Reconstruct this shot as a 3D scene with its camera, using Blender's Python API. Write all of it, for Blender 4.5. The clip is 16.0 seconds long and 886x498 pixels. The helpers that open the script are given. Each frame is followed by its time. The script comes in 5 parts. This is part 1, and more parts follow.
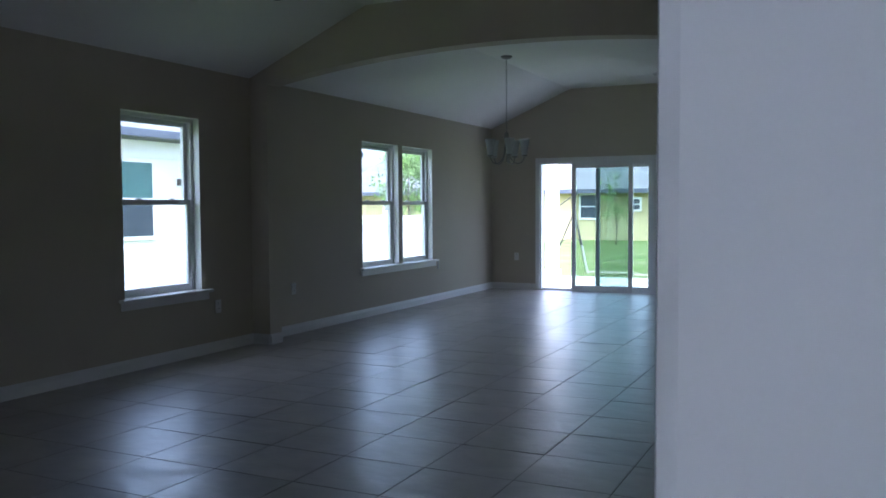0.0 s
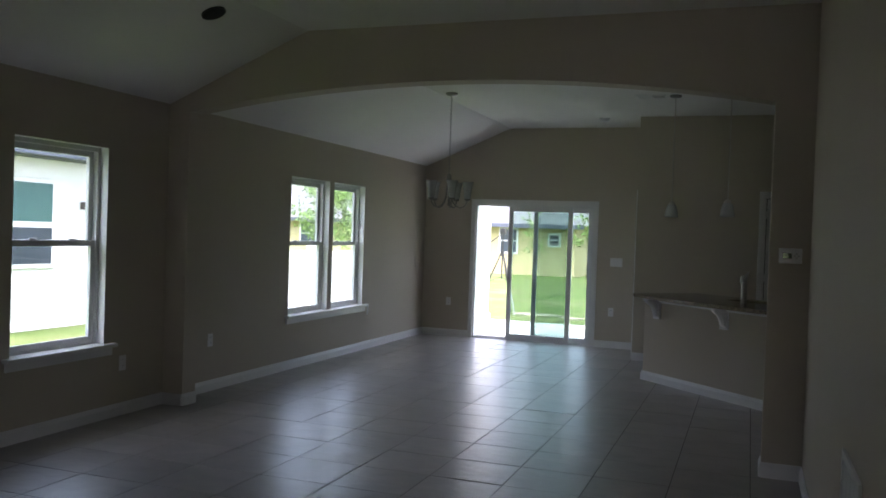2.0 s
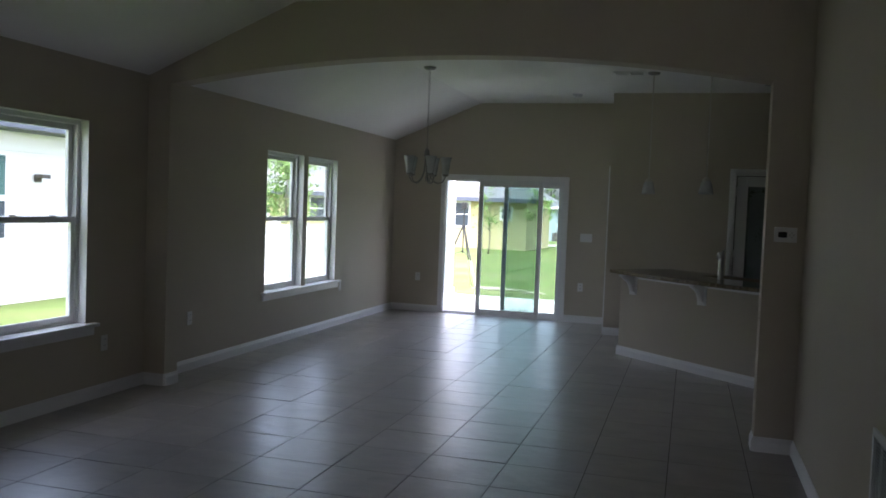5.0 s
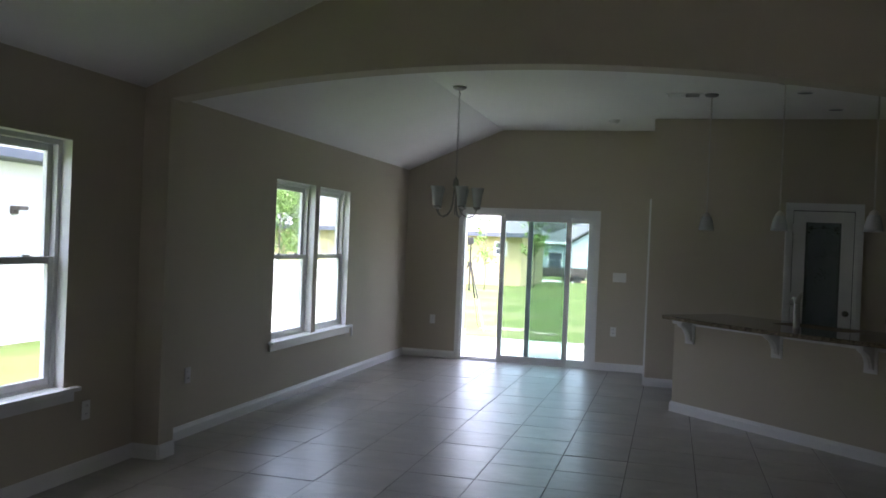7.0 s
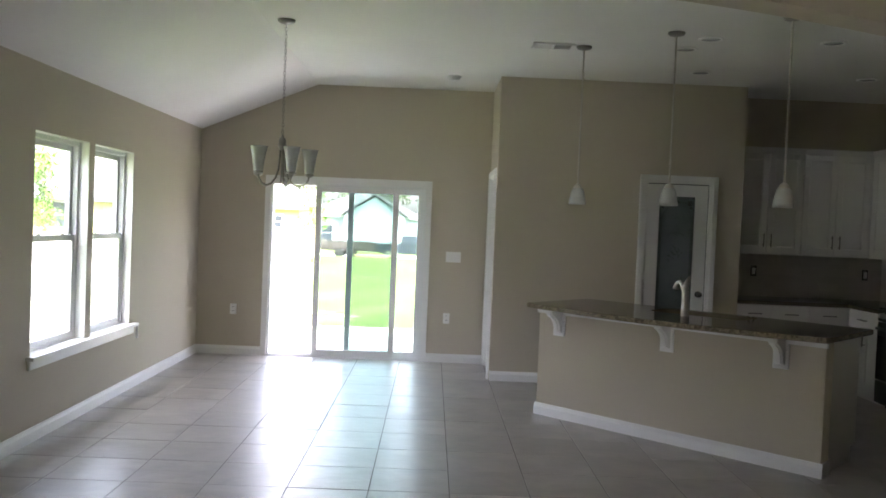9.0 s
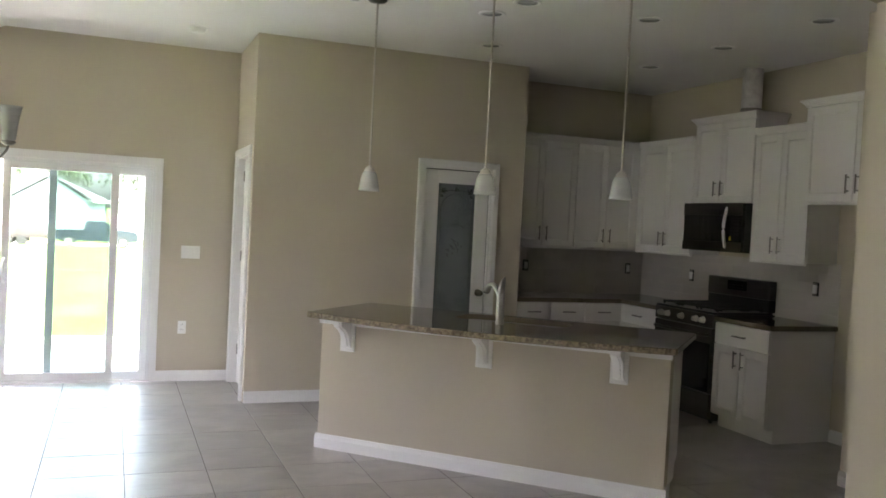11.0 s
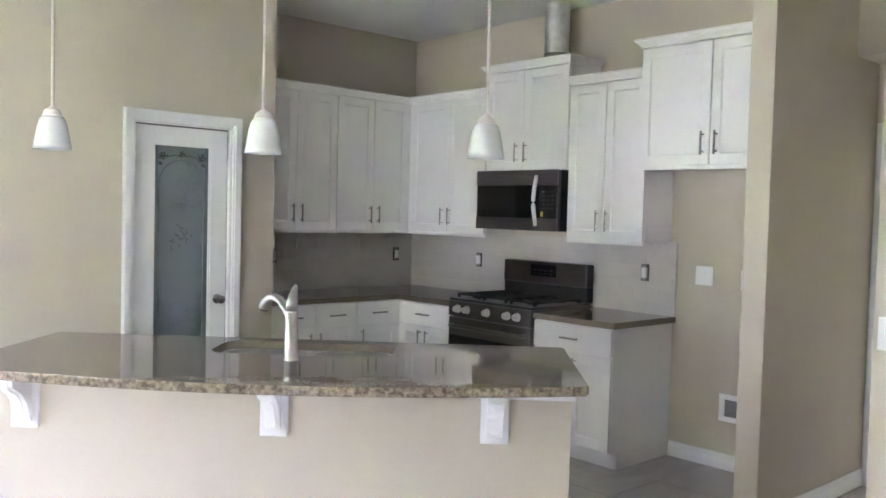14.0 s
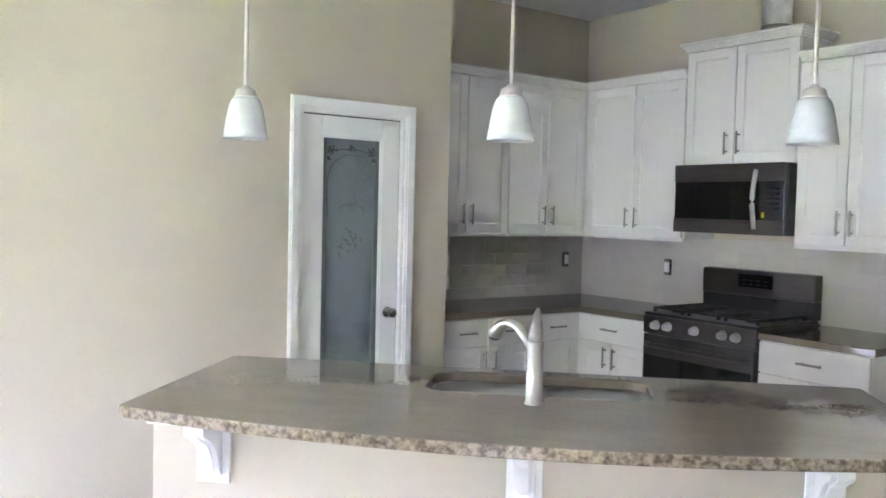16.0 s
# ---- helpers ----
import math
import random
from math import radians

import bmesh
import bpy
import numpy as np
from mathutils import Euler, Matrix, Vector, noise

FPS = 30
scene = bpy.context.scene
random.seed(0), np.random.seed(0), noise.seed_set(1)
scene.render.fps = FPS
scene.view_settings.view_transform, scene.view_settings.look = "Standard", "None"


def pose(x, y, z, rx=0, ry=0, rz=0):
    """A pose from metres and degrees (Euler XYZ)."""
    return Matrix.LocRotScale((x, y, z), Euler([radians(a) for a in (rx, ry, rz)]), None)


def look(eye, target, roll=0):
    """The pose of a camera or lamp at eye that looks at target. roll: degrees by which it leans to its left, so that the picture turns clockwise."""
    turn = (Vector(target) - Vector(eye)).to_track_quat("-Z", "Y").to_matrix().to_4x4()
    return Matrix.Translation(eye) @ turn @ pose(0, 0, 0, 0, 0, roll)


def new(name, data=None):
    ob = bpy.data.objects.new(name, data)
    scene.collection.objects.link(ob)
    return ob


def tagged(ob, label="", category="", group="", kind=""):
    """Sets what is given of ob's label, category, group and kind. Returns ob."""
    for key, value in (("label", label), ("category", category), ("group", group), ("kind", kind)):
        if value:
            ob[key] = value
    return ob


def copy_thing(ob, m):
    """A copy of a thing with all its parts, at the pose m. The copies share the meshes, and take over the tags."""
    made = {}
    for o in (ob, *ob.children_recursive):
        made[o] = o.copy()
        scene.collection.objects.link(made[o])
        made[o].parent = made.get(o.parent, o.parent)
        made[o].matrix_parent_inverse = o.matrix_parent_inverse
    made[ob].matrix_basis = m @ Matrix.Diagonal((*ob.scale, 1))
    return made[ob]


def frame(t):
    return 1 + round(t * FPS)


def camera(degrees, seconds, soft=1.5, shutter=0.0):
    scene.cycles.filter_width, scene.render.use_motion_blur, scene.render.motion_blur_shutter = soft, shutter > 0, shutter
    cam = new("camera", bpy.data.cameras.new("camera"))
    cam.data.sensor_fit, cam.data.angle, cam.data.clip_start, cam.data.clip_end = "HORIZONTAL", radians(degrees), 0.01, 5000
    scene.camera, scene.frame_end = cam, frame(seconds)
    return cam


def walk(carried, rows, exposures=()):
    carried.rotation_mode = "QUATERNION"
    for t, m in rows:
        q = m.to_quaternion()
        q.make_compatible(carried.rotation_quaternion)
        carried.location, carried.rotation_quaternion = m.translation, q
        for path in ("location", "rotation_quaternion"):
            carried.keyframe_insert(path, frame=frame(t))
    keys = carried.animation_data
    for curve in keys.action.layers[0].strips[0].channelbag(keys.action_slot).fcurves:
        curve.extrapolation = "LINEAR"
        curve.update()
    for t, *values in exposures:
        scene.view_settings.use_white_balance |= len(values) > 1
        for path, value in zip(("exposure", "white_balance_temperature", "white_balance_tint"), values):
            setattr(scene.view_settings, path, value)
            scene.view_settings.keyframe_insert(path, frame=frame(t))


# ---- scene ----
cam = camera(55.2, 16.0, 1.7)
PATH = [
    (0, (0.273, -0.033, 1.267), (-0.596, 1.766, 1.167), -0.3),
    (0.5, (0.207, 0.165, 1.372), (-0.511, 2.028, 1.263), 2.0),
    (1, (0.093, 0.29, 1.462), (-0.54, 2.185, 1.36), 2.9),
    (1.5, (-0.099, 0.425, 1.483), (-0.852, 2.277, 1.413), 2.7),
    (2, (-0.254, 0.534, 1.478), (-0.936, 2.414, 1.441), 2.0),
    (2.5, (-0.43, 0.503, 1.48), (-0.908, 2.445, 1.424), 1.8),
    (3, (-0.532, 0.42, 1.479), (-0.943, 2.376, 1.405), 2.1),
    (3.5, (-0.569, 0.413, 1.472), (-0.997, 2.365, 1.388), 2.0),
    (4, (-0.572, 0.389, 1.474), (-1.05, 2.328, 1.377), 2.0),
    (4.5, (-0.581, 0.424, 1.484), (-1.105, 2.351, 1.388), 2.2),
    (4.7, (-0.583, 0.438, 1.5), (-1.125, 2.36, 1.399), 2.3),
    (6.8, (-1.234, 1.24, 1.493), (-1.816, 3.153, 1.478), 2.4),
    (7, (-1.336, 1.374, 1.514), (-1.858, 3.304, 1.498), 2.4),
    (7.5, (-1.502, 1.672, 1.513), (-1.943, 3.622, 1.494), 2.6),
    (8, (-1.743, 1.986, 1.501), (-2.042, 3.963, 1.463), 2.1),
    (8.2, (-1.835, 2.145, 1.526), (-2.063, 4.131, 1.472), 2.0),
    (10.3, (-2.584, 3.699, 1.526), (-2.166, 5.654, 1.475), 3.4),
    (10.5, (-2.597, 3.805, 1.524), (-2.108, 5.744, 1.477), 3.4),
    (11, (-2.605, 4.195, 1.537), (-1.88, 6.058, 1.477), 2.9),
    (11.5, (-2.564, 4.548, 1.525), (-1.691, 6.346, 1.45), 2.7),
    (12, (-2.487, 4.914, 1.521), (-1.525, 6.666, 1.459), 2.8),
    (12.5, (-2.43, 5.272, 1.53), (-1.309, 6.926, 1.456), 2.3),
    (13, (-2.343, 5.573, 1.521), (-1.132, 7.162, 1.431), 2.7),
    (13.5, (-2.193, 5.892, 1.532), (-0.915, 7.429, 1.456), 3.0),
    (14, (-2.131, 6.16, 1.52), (-0.787, 7.638, 1.436), 1.5),
    (14.5, (-2.086, 6.406, 1.518), (-0.698, 7.842, 1.415), 1.3),
    (15, (-2.023, 6.608, 1.533), (-0.664, 8.073, 1.448), 1.9),
    (15.5, (-2.024, 6.816, 1.517), (-0.751, 8.356, 1.431), 2.9),
    (16, (-2.091, 7.087, 1.523), (-0.924, 8.709, 1.429), 1.4),
]
EXPOSURES = [(0.0, 3.15, 5250, 17), (0.4, 2.9, 6050, 20), (1.0, 3.15, 6120, 20), (4.7, 3.15, 6020, 20), (7.0, 3.45, 6100, 21), (7.5, 3.7, 6300, 21), (8.2, 4.5, 6450, 22), (10.3, 4.95, 6900, 24),
             (11.0, 5.5, 6950, 26), (12.0, 6.45, 6550, 29), (13.0, 6.8, 6150, 29), (13.5, 6.8, 6100, 29), (14.0, 7.25, 6050, 29), (15.0, 7.4, 5950, 29), (16.0, 7.35, 5950, 28)]
walk(cam, [(t, look(eye, target, roll)) for t, eye, target, roll in PATH], EXPOSURES)

# ---- light ----
world = bpy.data.worlds.new("sky")
scene.world = world
world.use_nodes = True
wt = world.node_tree
sky = wt.nodes.new("ShaderNodeTexSky")
sky.sky_type = "NISHITA"
sky.sun_disc = False
sky.sun_elevation, sky.sun_rotation = radians(68), radians(157)
sky.air_density, sky.dust_density, sky.ozone_density = 0.9, 5.0, 1.0
background = wt.nodes["Background"]
background.inputs["Strength"].default_value = 0.15
cloud = wt.nodes.new("ShaderNodeHueSaturation")
cloud.inputs["Saturation"].default_value = 0.55
wt.links.new(sky.outputs[0], cloud.inputs["Color"])
wt.links.new(cloud.outputs[0], background.inputs["Color"])
sun = new("sun", bpy.data.lights.new("sun", "SUN"))
sun.data.energy, sun.data.angle, sun.data.color = 1.0, radians(20), (1.0, 0.95, 0.88)
sun.matrix_basis = look((0, 0, 20), (-0.15, 0.36, 20 - 1.0))

# ---- geometry helpers ----
SLOPE_X, WALL_L, FLAT_Z, LOW_Z = -3.5, -4.75, 2.99, 2.455


def ceil_z(x):
    return FLAT_Z if x >= SLOPE_X else FLAT_Z - (SLOPE_X - x) * (FLAT_Z - LOW_Z) / (SLOPE_X - WALL_L)


def box(bm, x0, y0, z0, x1, y1, z1, bevel=0.0):
    m = Matrix.Translation(((x0 + x1) / 2, (y0 + y1) / 2, (z0 + z1) / 2)) @ Matrix.Diagonal((abs(x1 - x0), abs(y1 - y0), abs(z1 - z0), 1))
    got = bmesh.ops.create_cube(bm, size=1, matrix=m)
    if bevel:
        edges = {e for v in got["verts"] for e in v.link_edges}
        bmesh.ops.bevel(bm, geom=list(edges), offset=bevel, segments=2, affect="EDGES", profile=0.6)
    return bm


def hexa(bm, x0, x1, y0, y1, lo0, lo1, hi0, hi1):
    """A block between x0 and x1 whose foot and top may slope along x."""
    p = [(x0, y0, lo0), (x1, y0, lo1), (x1, y1, lo1), (x0, y1, lo0), (x0, y0, hi0), (x1, y0, hi1), (x1, y1, hi1), (x0, y1, hi0)]
    v = [bm.verts.new(c) for c in p]
    for f in ((3, 2, 1, 0), (4, 5, 6, 7), (0, 1, 5, 4), (1, 2, 6, 5), (2, 3, 7, 6), (3, 0, 4, 7)):
        bm.faces.new([v[i] for i in f])


def rod(bm, a, b, r0, r1=None, seg=12):
    a, b = Vector(a), Vector(b)
    m = Matrix.Translation((a + b) / 2) @ (b - a).to_track_quat("Z", "Y").to_matrix().to_4x4()
    bmesh.ops.create_cone(bm, cap_ends=True, segments=seg, radius1=r0, radius2=r0 if r1 is None else r1, depth=(b - a).length, matrix=m)
    return bm


def lathe(bm, profile, seg=24, m=Matrix()):
    """Turns (radius, height) pairs round the z axis."""
    rings = []
    for r, z in profile:
        rings.append([bm.verts.new(m @ Vector((r * math.cos(2 * math.pi * i / seg), r * math.sin(2 * math.pi * i / seg), z))) for i in range(seg)])
    for a, b in zip(rings, rings[1:]):
        for i in range(seg):
            f = bm.faces.new((a[i], a[(i + 1) % seg], b[(i + 1) % seg], b[i]))
            f.smooth = True
    return bm


def tube(bm, pts, r, seg=10):
    """A round bar along a smooth row of points."""
    pts = [Vector(p) for p in pts]
    rings = []
    for i, p in enumerate(pts):
        d = (pts[min(i + 1, len(pts) - 1)] - pts[max(i - 1, 0)]).normalized()
        q = d.to_track_quat("Z", "Y")
        rr = r[i] if isinstance(r, (list, tuple)) else r
        rings.append([bm.verts.new(p + q @ Vector((rr * math.cos(2 * math.pi * k / seg), rr * math.sin(2 * math.pi * k / seg), 0))) for k in range(seg)])
    for a, b in zip(rings, rings[1:]):
        for k in range(seg):
            bm.faces.new((a[k], a[(k + 1) % seg], b[(k + 1) % seg], b[k])).smooth = True
    bm.faces.new(rings[0][::-1])
    bm.faces.new(rings[-1])
    return bm


def prism(bm, outline, z0, z1, bevel=0.0):
    """An upright prism over a flat outline, given anticlockwise."""
    lo = [bm.verts.new((x, y, z0)) for x, y in outline]
    hi = [bm.verts.new((x, y, z1)) for x, y in outline]
    n = len(outline)
    bm.faces.new(lo[::-1])
    bm.faces.new(hi)
    for i in range(n):
        bm.faces.new((lo[i], lo[(i + 1) % n], hi[(i + 1) % n], hi[i]))
    if bevel:
        edges = [e for e in bm.edges if abs(e.verts[0].co.z - e.verts[1].co.z) < 1e-6]
        bmesh.ops.bevel(bm, geom=edges, offset=bevel, segments=3, affect="EDGES", profile=0.5)
    return bm


def extrude_x(bm, profile, x0, x1):
    """A bar along x with the (y, z) section."""
    a = [bm.verts.new((x0, y, z)) for y, z in profile]
    b = [bm.verts.new((x1, y, z)) for y, z in profile]
    n = len(profile)
    bm.faces.new(a)
    bm.faces.new(b[::-1])
    for i in range(n):
        bm.faces.new((a[i], b[i], b[(i + 1) % n], a[(i + 1) % n]))
    return bm


def mesh_of(bm, name, material):
    bmesh.ops.recalc_face_normals(bm, faces=bm.faces)
    me = bpy.data.meshes.new(name)
    bm.to_mesh(me)
    bm.free()
    me.materials.append(material)
    return me


def part(name, bm, material, parent, label="", m=None):
    ob = new(name, mesh_of(bm, name, material))
    ob.parent = parent
    if m is not None:
        ob.matrix_basis = m
    return tagged(ob, label)


def thing(name, label, category, m=None, group=""):
    ob = new(name)
    ob.empty_display_size = 0.1
    if m is not None:
        ob.matrix_basis = m
    return tagged(ob, label, category, group)


def solid(name, bm, material, label, category, m=None, group="", kind=""):
    ob = new(name, mesh_of(bm, name, material))
    if m is not None:
        ob.matrix_basis = m
    return tagged(ob, label, category, group, kind)


def setting(name, bm, material, label="", category=""):
    return solid(name, bm, material, label, category, kind="structure")


def B():
    return bmesh.new()


# ---- materials ----
def surface(name, colours, rough=0.5, metal=0.0, scale=3.0, fine=60.0, bump=0.1, rough_var=0.08, stretch=(1, 1, 1), spec=0.5, per_object=0.0, amount=1.0, coat=0.0, detail=5.0, grain_share=0.3):
    """Two or three colours mixed by broad clouds and fine grain, in metres, with grain in the relief and the gloss."""
    mat = bpy.data.materials.new(name)
    mat.use_nodes = True
    nt = mat.node_tree
    n, link = nt.nodes, nt.links.new
    bsdf = n["Principled BSDF"]
    coord = n.new("ShaderNodeTexCoord")
    mapping = n.new("ShaderNodeMapping")
    mapping.inputs["Scale"].default_value = stretch
    link(coord.outputs["Object"], mapping.inputs["Vector"])
    place = mapping.outputs["Vector"]
    info = n.new("ShaderNodeObjectInfo")
    if per_object:
        shift = n.new("ShaderNodeVectorMath")
        shift.operation = "SCALE"
        shift.inputs[0].default_value = (37, 19, 53)
        link(info.outputs["Random"], shift.inputs["Scale"])
        add = n.new("ShaderNodeVectorMath")
        link(place, add.inputs[0])
        link(shift.outputs[0], add.inputs[1])
        place = add.outputs[0]
    broad = n.new("ShaderNodeTexNoise")
    broad.inputs["Scale"].default_value = scale
    broad.inputs["Detail"].default_value = detail
    grain = n.new("ShaderNodeTexNoise")
    grain.inputs["Scale"].default_value = fine
    grain.inputs["Detail"].default_value = 3
    link(place, broad.inputs["Vector"])
    link(place, grain.inputs["Vector"])
    both = n.new("ShaderNodeMix")
    both.inputs["Factor"].default_value = grain_share
    link(broad.outputs["Fac"], both.inputs["A"])
    link(grain.outputs["Fac"], both.inputs["B"])
    ramp = n.new("ShaderNodeValToRGB")
    ramp.color_ramp.elements[0].position = 0.5 - 0.2 / amount
    ramp.color_ramp.elements[1].position = 0.5 + 0.2 / amount
    ramp.color_ramp.elements[0].color = (*colours[0], 1)
    ramp.color_ramp.elements[1].color = (*colours[-1], 1)
    if len(colours) == 3:
        e = ramp.color_ramp.elements.new(0.5)
        e.color = (*colours[1], 1)
    link(both.outputs["Result"], ramp.inputs["Fac"])
    colour = ramp.outputs["Color"]
    if per_object:
        hsv = n.new("ShaderNodeHueSaturation")
        rng = n.new("ShaderNodeMapRange")
        rng.inputs["To Min"].default_value, rng.inputs["To Max"].default_value = 1 - per_object, 1 + per_object
        link(info.outputs["Random"], rng.inputs["Value"])
        link(rng.outputs["Result"], hsv.inputs["Value"])
        link(colour, hsv.inputs["Color"])
        colour = hsv.outputs["Color"]
    link(colour, bsdf.inputs["Base Color"])
    gloss = n.new("ShaderNodeMapRange")
    gloss.inputs["To Min"].default_value, gloss.inputs["To Max"].default_value = max(0.02, rough - rough_var), min(1, rough + rough_var)
    link(both.outputs["Result"], gloss.inputs["Value"])
    link(gloss.outputs["Result"], bsdf.inputs["Roughness"])
    bsdf.inputs["Metallic"].default_value = metal
    bsdf.inputs["Specular IOR Level"].default_value = spec
    bsdf.inputs["Coat Weight"].default_value = coat
    bsdf.inputs["Coat Roughness"].default_value = 0.08
    if bump:
        relief = n.new("ShaderNodeBump")
        relief.inputs["Strength"].default_value = bump
        relief.inputs["Distance"].default_value = 0.004
        link(both.outputs["Result"], relief.inputs["Height"])
        link(relief.outputs["Normal"], bsdf.inputs["Normal"])
    return mat


def pane_glass(name, tint, gloss_rough=0.02, ior=1.45):
    """A thin pane: sees straight through, mirrors by Fresnel."""
    mat = bpy.data.materials.new(name)
    mat.use_nodes = True
    nt = mat.node_tree
    nt.nodes.remove(nt.nodes["Principled BSDF"])
    clear = nt.nodes.new("ShaderNodeBsdfTransparent")
    clear.inputs["Color"].default_value = (*tint, 1)
    shine = nt.nodes.new("ShaderNodeBsdfGlossy")
    shine.inputs["Roughness"].default_value = gloss_rough
    facing = nt.nodes.new("ShaderNodeLayerWeight")
    curve = nt.nodes.new("ShaderNodeMath")
    curve.operation = "POWER"
    curve.inputs[1].default_value = 4.0
    nt.links.new(facing.outputs["Facing"], curve.inputs[0])
    fres = nt.nodes.new("ShaderNodeMath")
    fres.operation = "MULTIPLY_ADD"
    fres.inputs[1].default_value, fres.inputs[2].default_value = 0.5, 0.035
    nt.links.new(curve.outputs[0], fres.inputs[0])
    mix = nt.nodes.new("ShaderNodeMixShader")
    nt.links.new(fres.outputs[0], mix.inputs[0])
    nt.links.new(clear.outputs[0], mix.inputs[1])
    nt.links.new(shine.outputs[0], mix.inputs[2])
    nt.links.new(mix.outputs[0], nt.nodes["Material Output"].inputs["Surface"])
    return mat


WALL = surface("wall_paint", [(0.51, 0.457, 0.363), (0.53, 0.477, 0.38)], 0.62, scale=1.2, fine=220, bump=0.12, spec=0.3)
# white paint with the blue cast of entry skylight put into its colour
ENTRY_SKYLIT = surface("entry_skylit_paint", [(0.52, 0.535, 0.545), (0.55, 0.565, 0.575)], 0.5, scale=1.2, fine=200, bump=0.08, spec=0.3)
CEIL = surface("ceiling_paint", [(0.81, 0.80, 0.775), (0.85, 0.84, 0.82)], 0.9, scale=1.5, fine=70, bump=0.5, spec=0.1)
TRIM = surface("trim_paint", [(0.785, 0.785, 0.775), (0.805, 0.805, 0.795)], 0.32, scale=4, fine=120, bump=0.03)
VINYL = surface("white_vinyl", [(0.74, 0.75, 0.75), (0.8, 0.81, 0.81)], 0.35, scale=4, fine=120, bump=0.02)


def glazed_tile(name):
    """Slate-look glaze: cloudy blotches and streaks in the colour, the gloss and the relief, turned and shifted tile by tile."""
    mat = bpy.data.materials.new(name)
    mat.use_nodes = True
    nt = mat.node_tree
    n, link = nt.nodes, nt.links.new
    bsdf = n["Principled BSDF"]
    coord, info = n.new("ShaderNodeTexCoord"), n.new("ShaderNodeObjectInfo")
    shift = n.new("ShaderNodeVectorMath")
    shift.operation = "SCALE"
    shift.inputs[0].default_value = (37, 19, 53)
    link(info.outputs["Random"], shift.inputs["Scale"])
    add = n.new("ShaderNodeVectorMath")
    link(coord.outputs["Object"], add.inputs[0])
    link(shift.outputs[0], add.inputs[1])

    def cloud_noise(scale, detail, distortion, stretch):
        m = n.new("ShaderNodeMapping")
        m.inputs["Scale"].default_value = stretch
        link(add.outputs[0], m.inputs["Vector"])
        tex = n.new("ShaderNodeTexNoise")
        tex.inputs["Scale"].default_value, tex.inputs["Detail"].default_value, tex.inputs["Distortion"].default_value = scale, detail, distortion
        link(m.outputs[0], tex.inputs["Vector"])
        return tex.outputs["Fac"]

    blotch = cloud_noise(3.6, 2.5, 0.4, (1.0, 1.15, 1.0))
    streak = cloud_noise(8.0, 2.0, 0.3, (0.85, 1.3, 1.0))
    both = n.new("ShaderNodeMix")
    both.inputs["Factor"].default_value = 0.35
    link(blotch, both.inputs["A"])
    link(streak, both.inputs["B"])
    ramp = n.new("ShaderNodeValToRGB")
    ramp.color_ramp.elements[0].position, ramp.color_ramp.elements[0].color = 0.34, (0.165, 0.145, 0.125, 1)
    ramp.color_ramp.elements[1].position, ramp.color_ramp.elements[1].color = 0.64, (0.335, 0.302, 0.267, 1)
    link(both.outputs["Result"], ramp.inputs["Fac"])
    hsv, rng = n.new("ShaderNodeHueSaturation"), n.new("ShaderNodeMapRange")
    rng.inputs["To Min"].default_value, rng.inputs["To Max"].default_value = 0.88, 1.12
    link(info.outputs["Random"], rng.inputs["Value"])
    link(rng.outputs["Result"], hsv.inputs["Value"])
    link(ramp.outputs["Color"], hsv.inputs["Color"])
    link(hsv.outputs["Color"], bsdf.inputs["Base Color"])
    gloss = n.new("ShaderNodeMapRange")
    gloss.inputs["From Min"].default_value, gloss.inputs["From Max"].default_value = 0.32, 0.68
    gloss.inputs["To Min"].default_value, gloss.inputs["To Max"].default_value = 0.44, 0.66
    link(both.outputs["Result"], gloss.inputs["Value"])
    link(gloss.outputs["Result"], bsdf.inputs["Roughness"])
    relief = n.new("ShaderNodeBump")
    relief.inputs["Strength"].default_value, relief.inputs["Distance"].default_value = 0.6, 0.012
    link(both.outputs["Result"], relief.inputs["Height"])
    link(relief.outputs["Normal"], bsdf.inputs["Normal"])
    link(relief.outputs["Normal"], bsdf.inputs["Coat Normal"])
    bsdf.inputs["Specular IOR Level"].default_value, bsdf.inputs["IOR"].default_value = 0.9, 1.8
    glaze = n.new("ShaderNodeMapRange")
    glaze.inputs["From Min"].default_value, glaze.inputs["From Max"].default_value = 0.35, 0.65
    glaze.inputs["To Min"].default_value, glaze.inputs["To Max"].default_value = 0.285, 0.37
    link(streak, glaze.inputs["Value"])
    link(glaze.outputs["Result"], bsdf.inputs["Coat Roughness"])
    bsdf.inputs["Coat Weight"].default_value, bsdf.inputs["Coat IOR"].default_value = 1.0, 1.6
    return mat


TILE = glazed_tile("floor_tile")
GROUT = surface("grout", [(0.075, 0.066, 0.057), (0.12, 0.107, 0.094)], 0.85, scale=9, fine=180, bump=0.2)
CABINET = surface("cabinet_paint", [(0.725, 0.712, 0.682), (0.742, 0.73, 0.70)], 0.38, scale=3, fine=110, bump=0.02)
STEEL = surface("brushed_steel", [(0.50, 0.49, 0.47), (0.62, 0.61, 0.59)], 0.34, metal=1, scale=5, fine=160, bump=0.03, stretch=(1, 1, 12))
DARK_STEEL = surface("dark_stainless", [(0.095, 0.089, 0.082), (0.125, 0.118, 0.109)], 0.35, metal=1, scale=5, fine=150, bump=0.03, stretch=(1, 1, 10))
NICKEL = surface("brushed_nickel", [(0.22, 0.21, 0.195), (0.30, 0.288, 0.27)], 0.33, metal=1, scale=9, fine=180, bump=0.02)
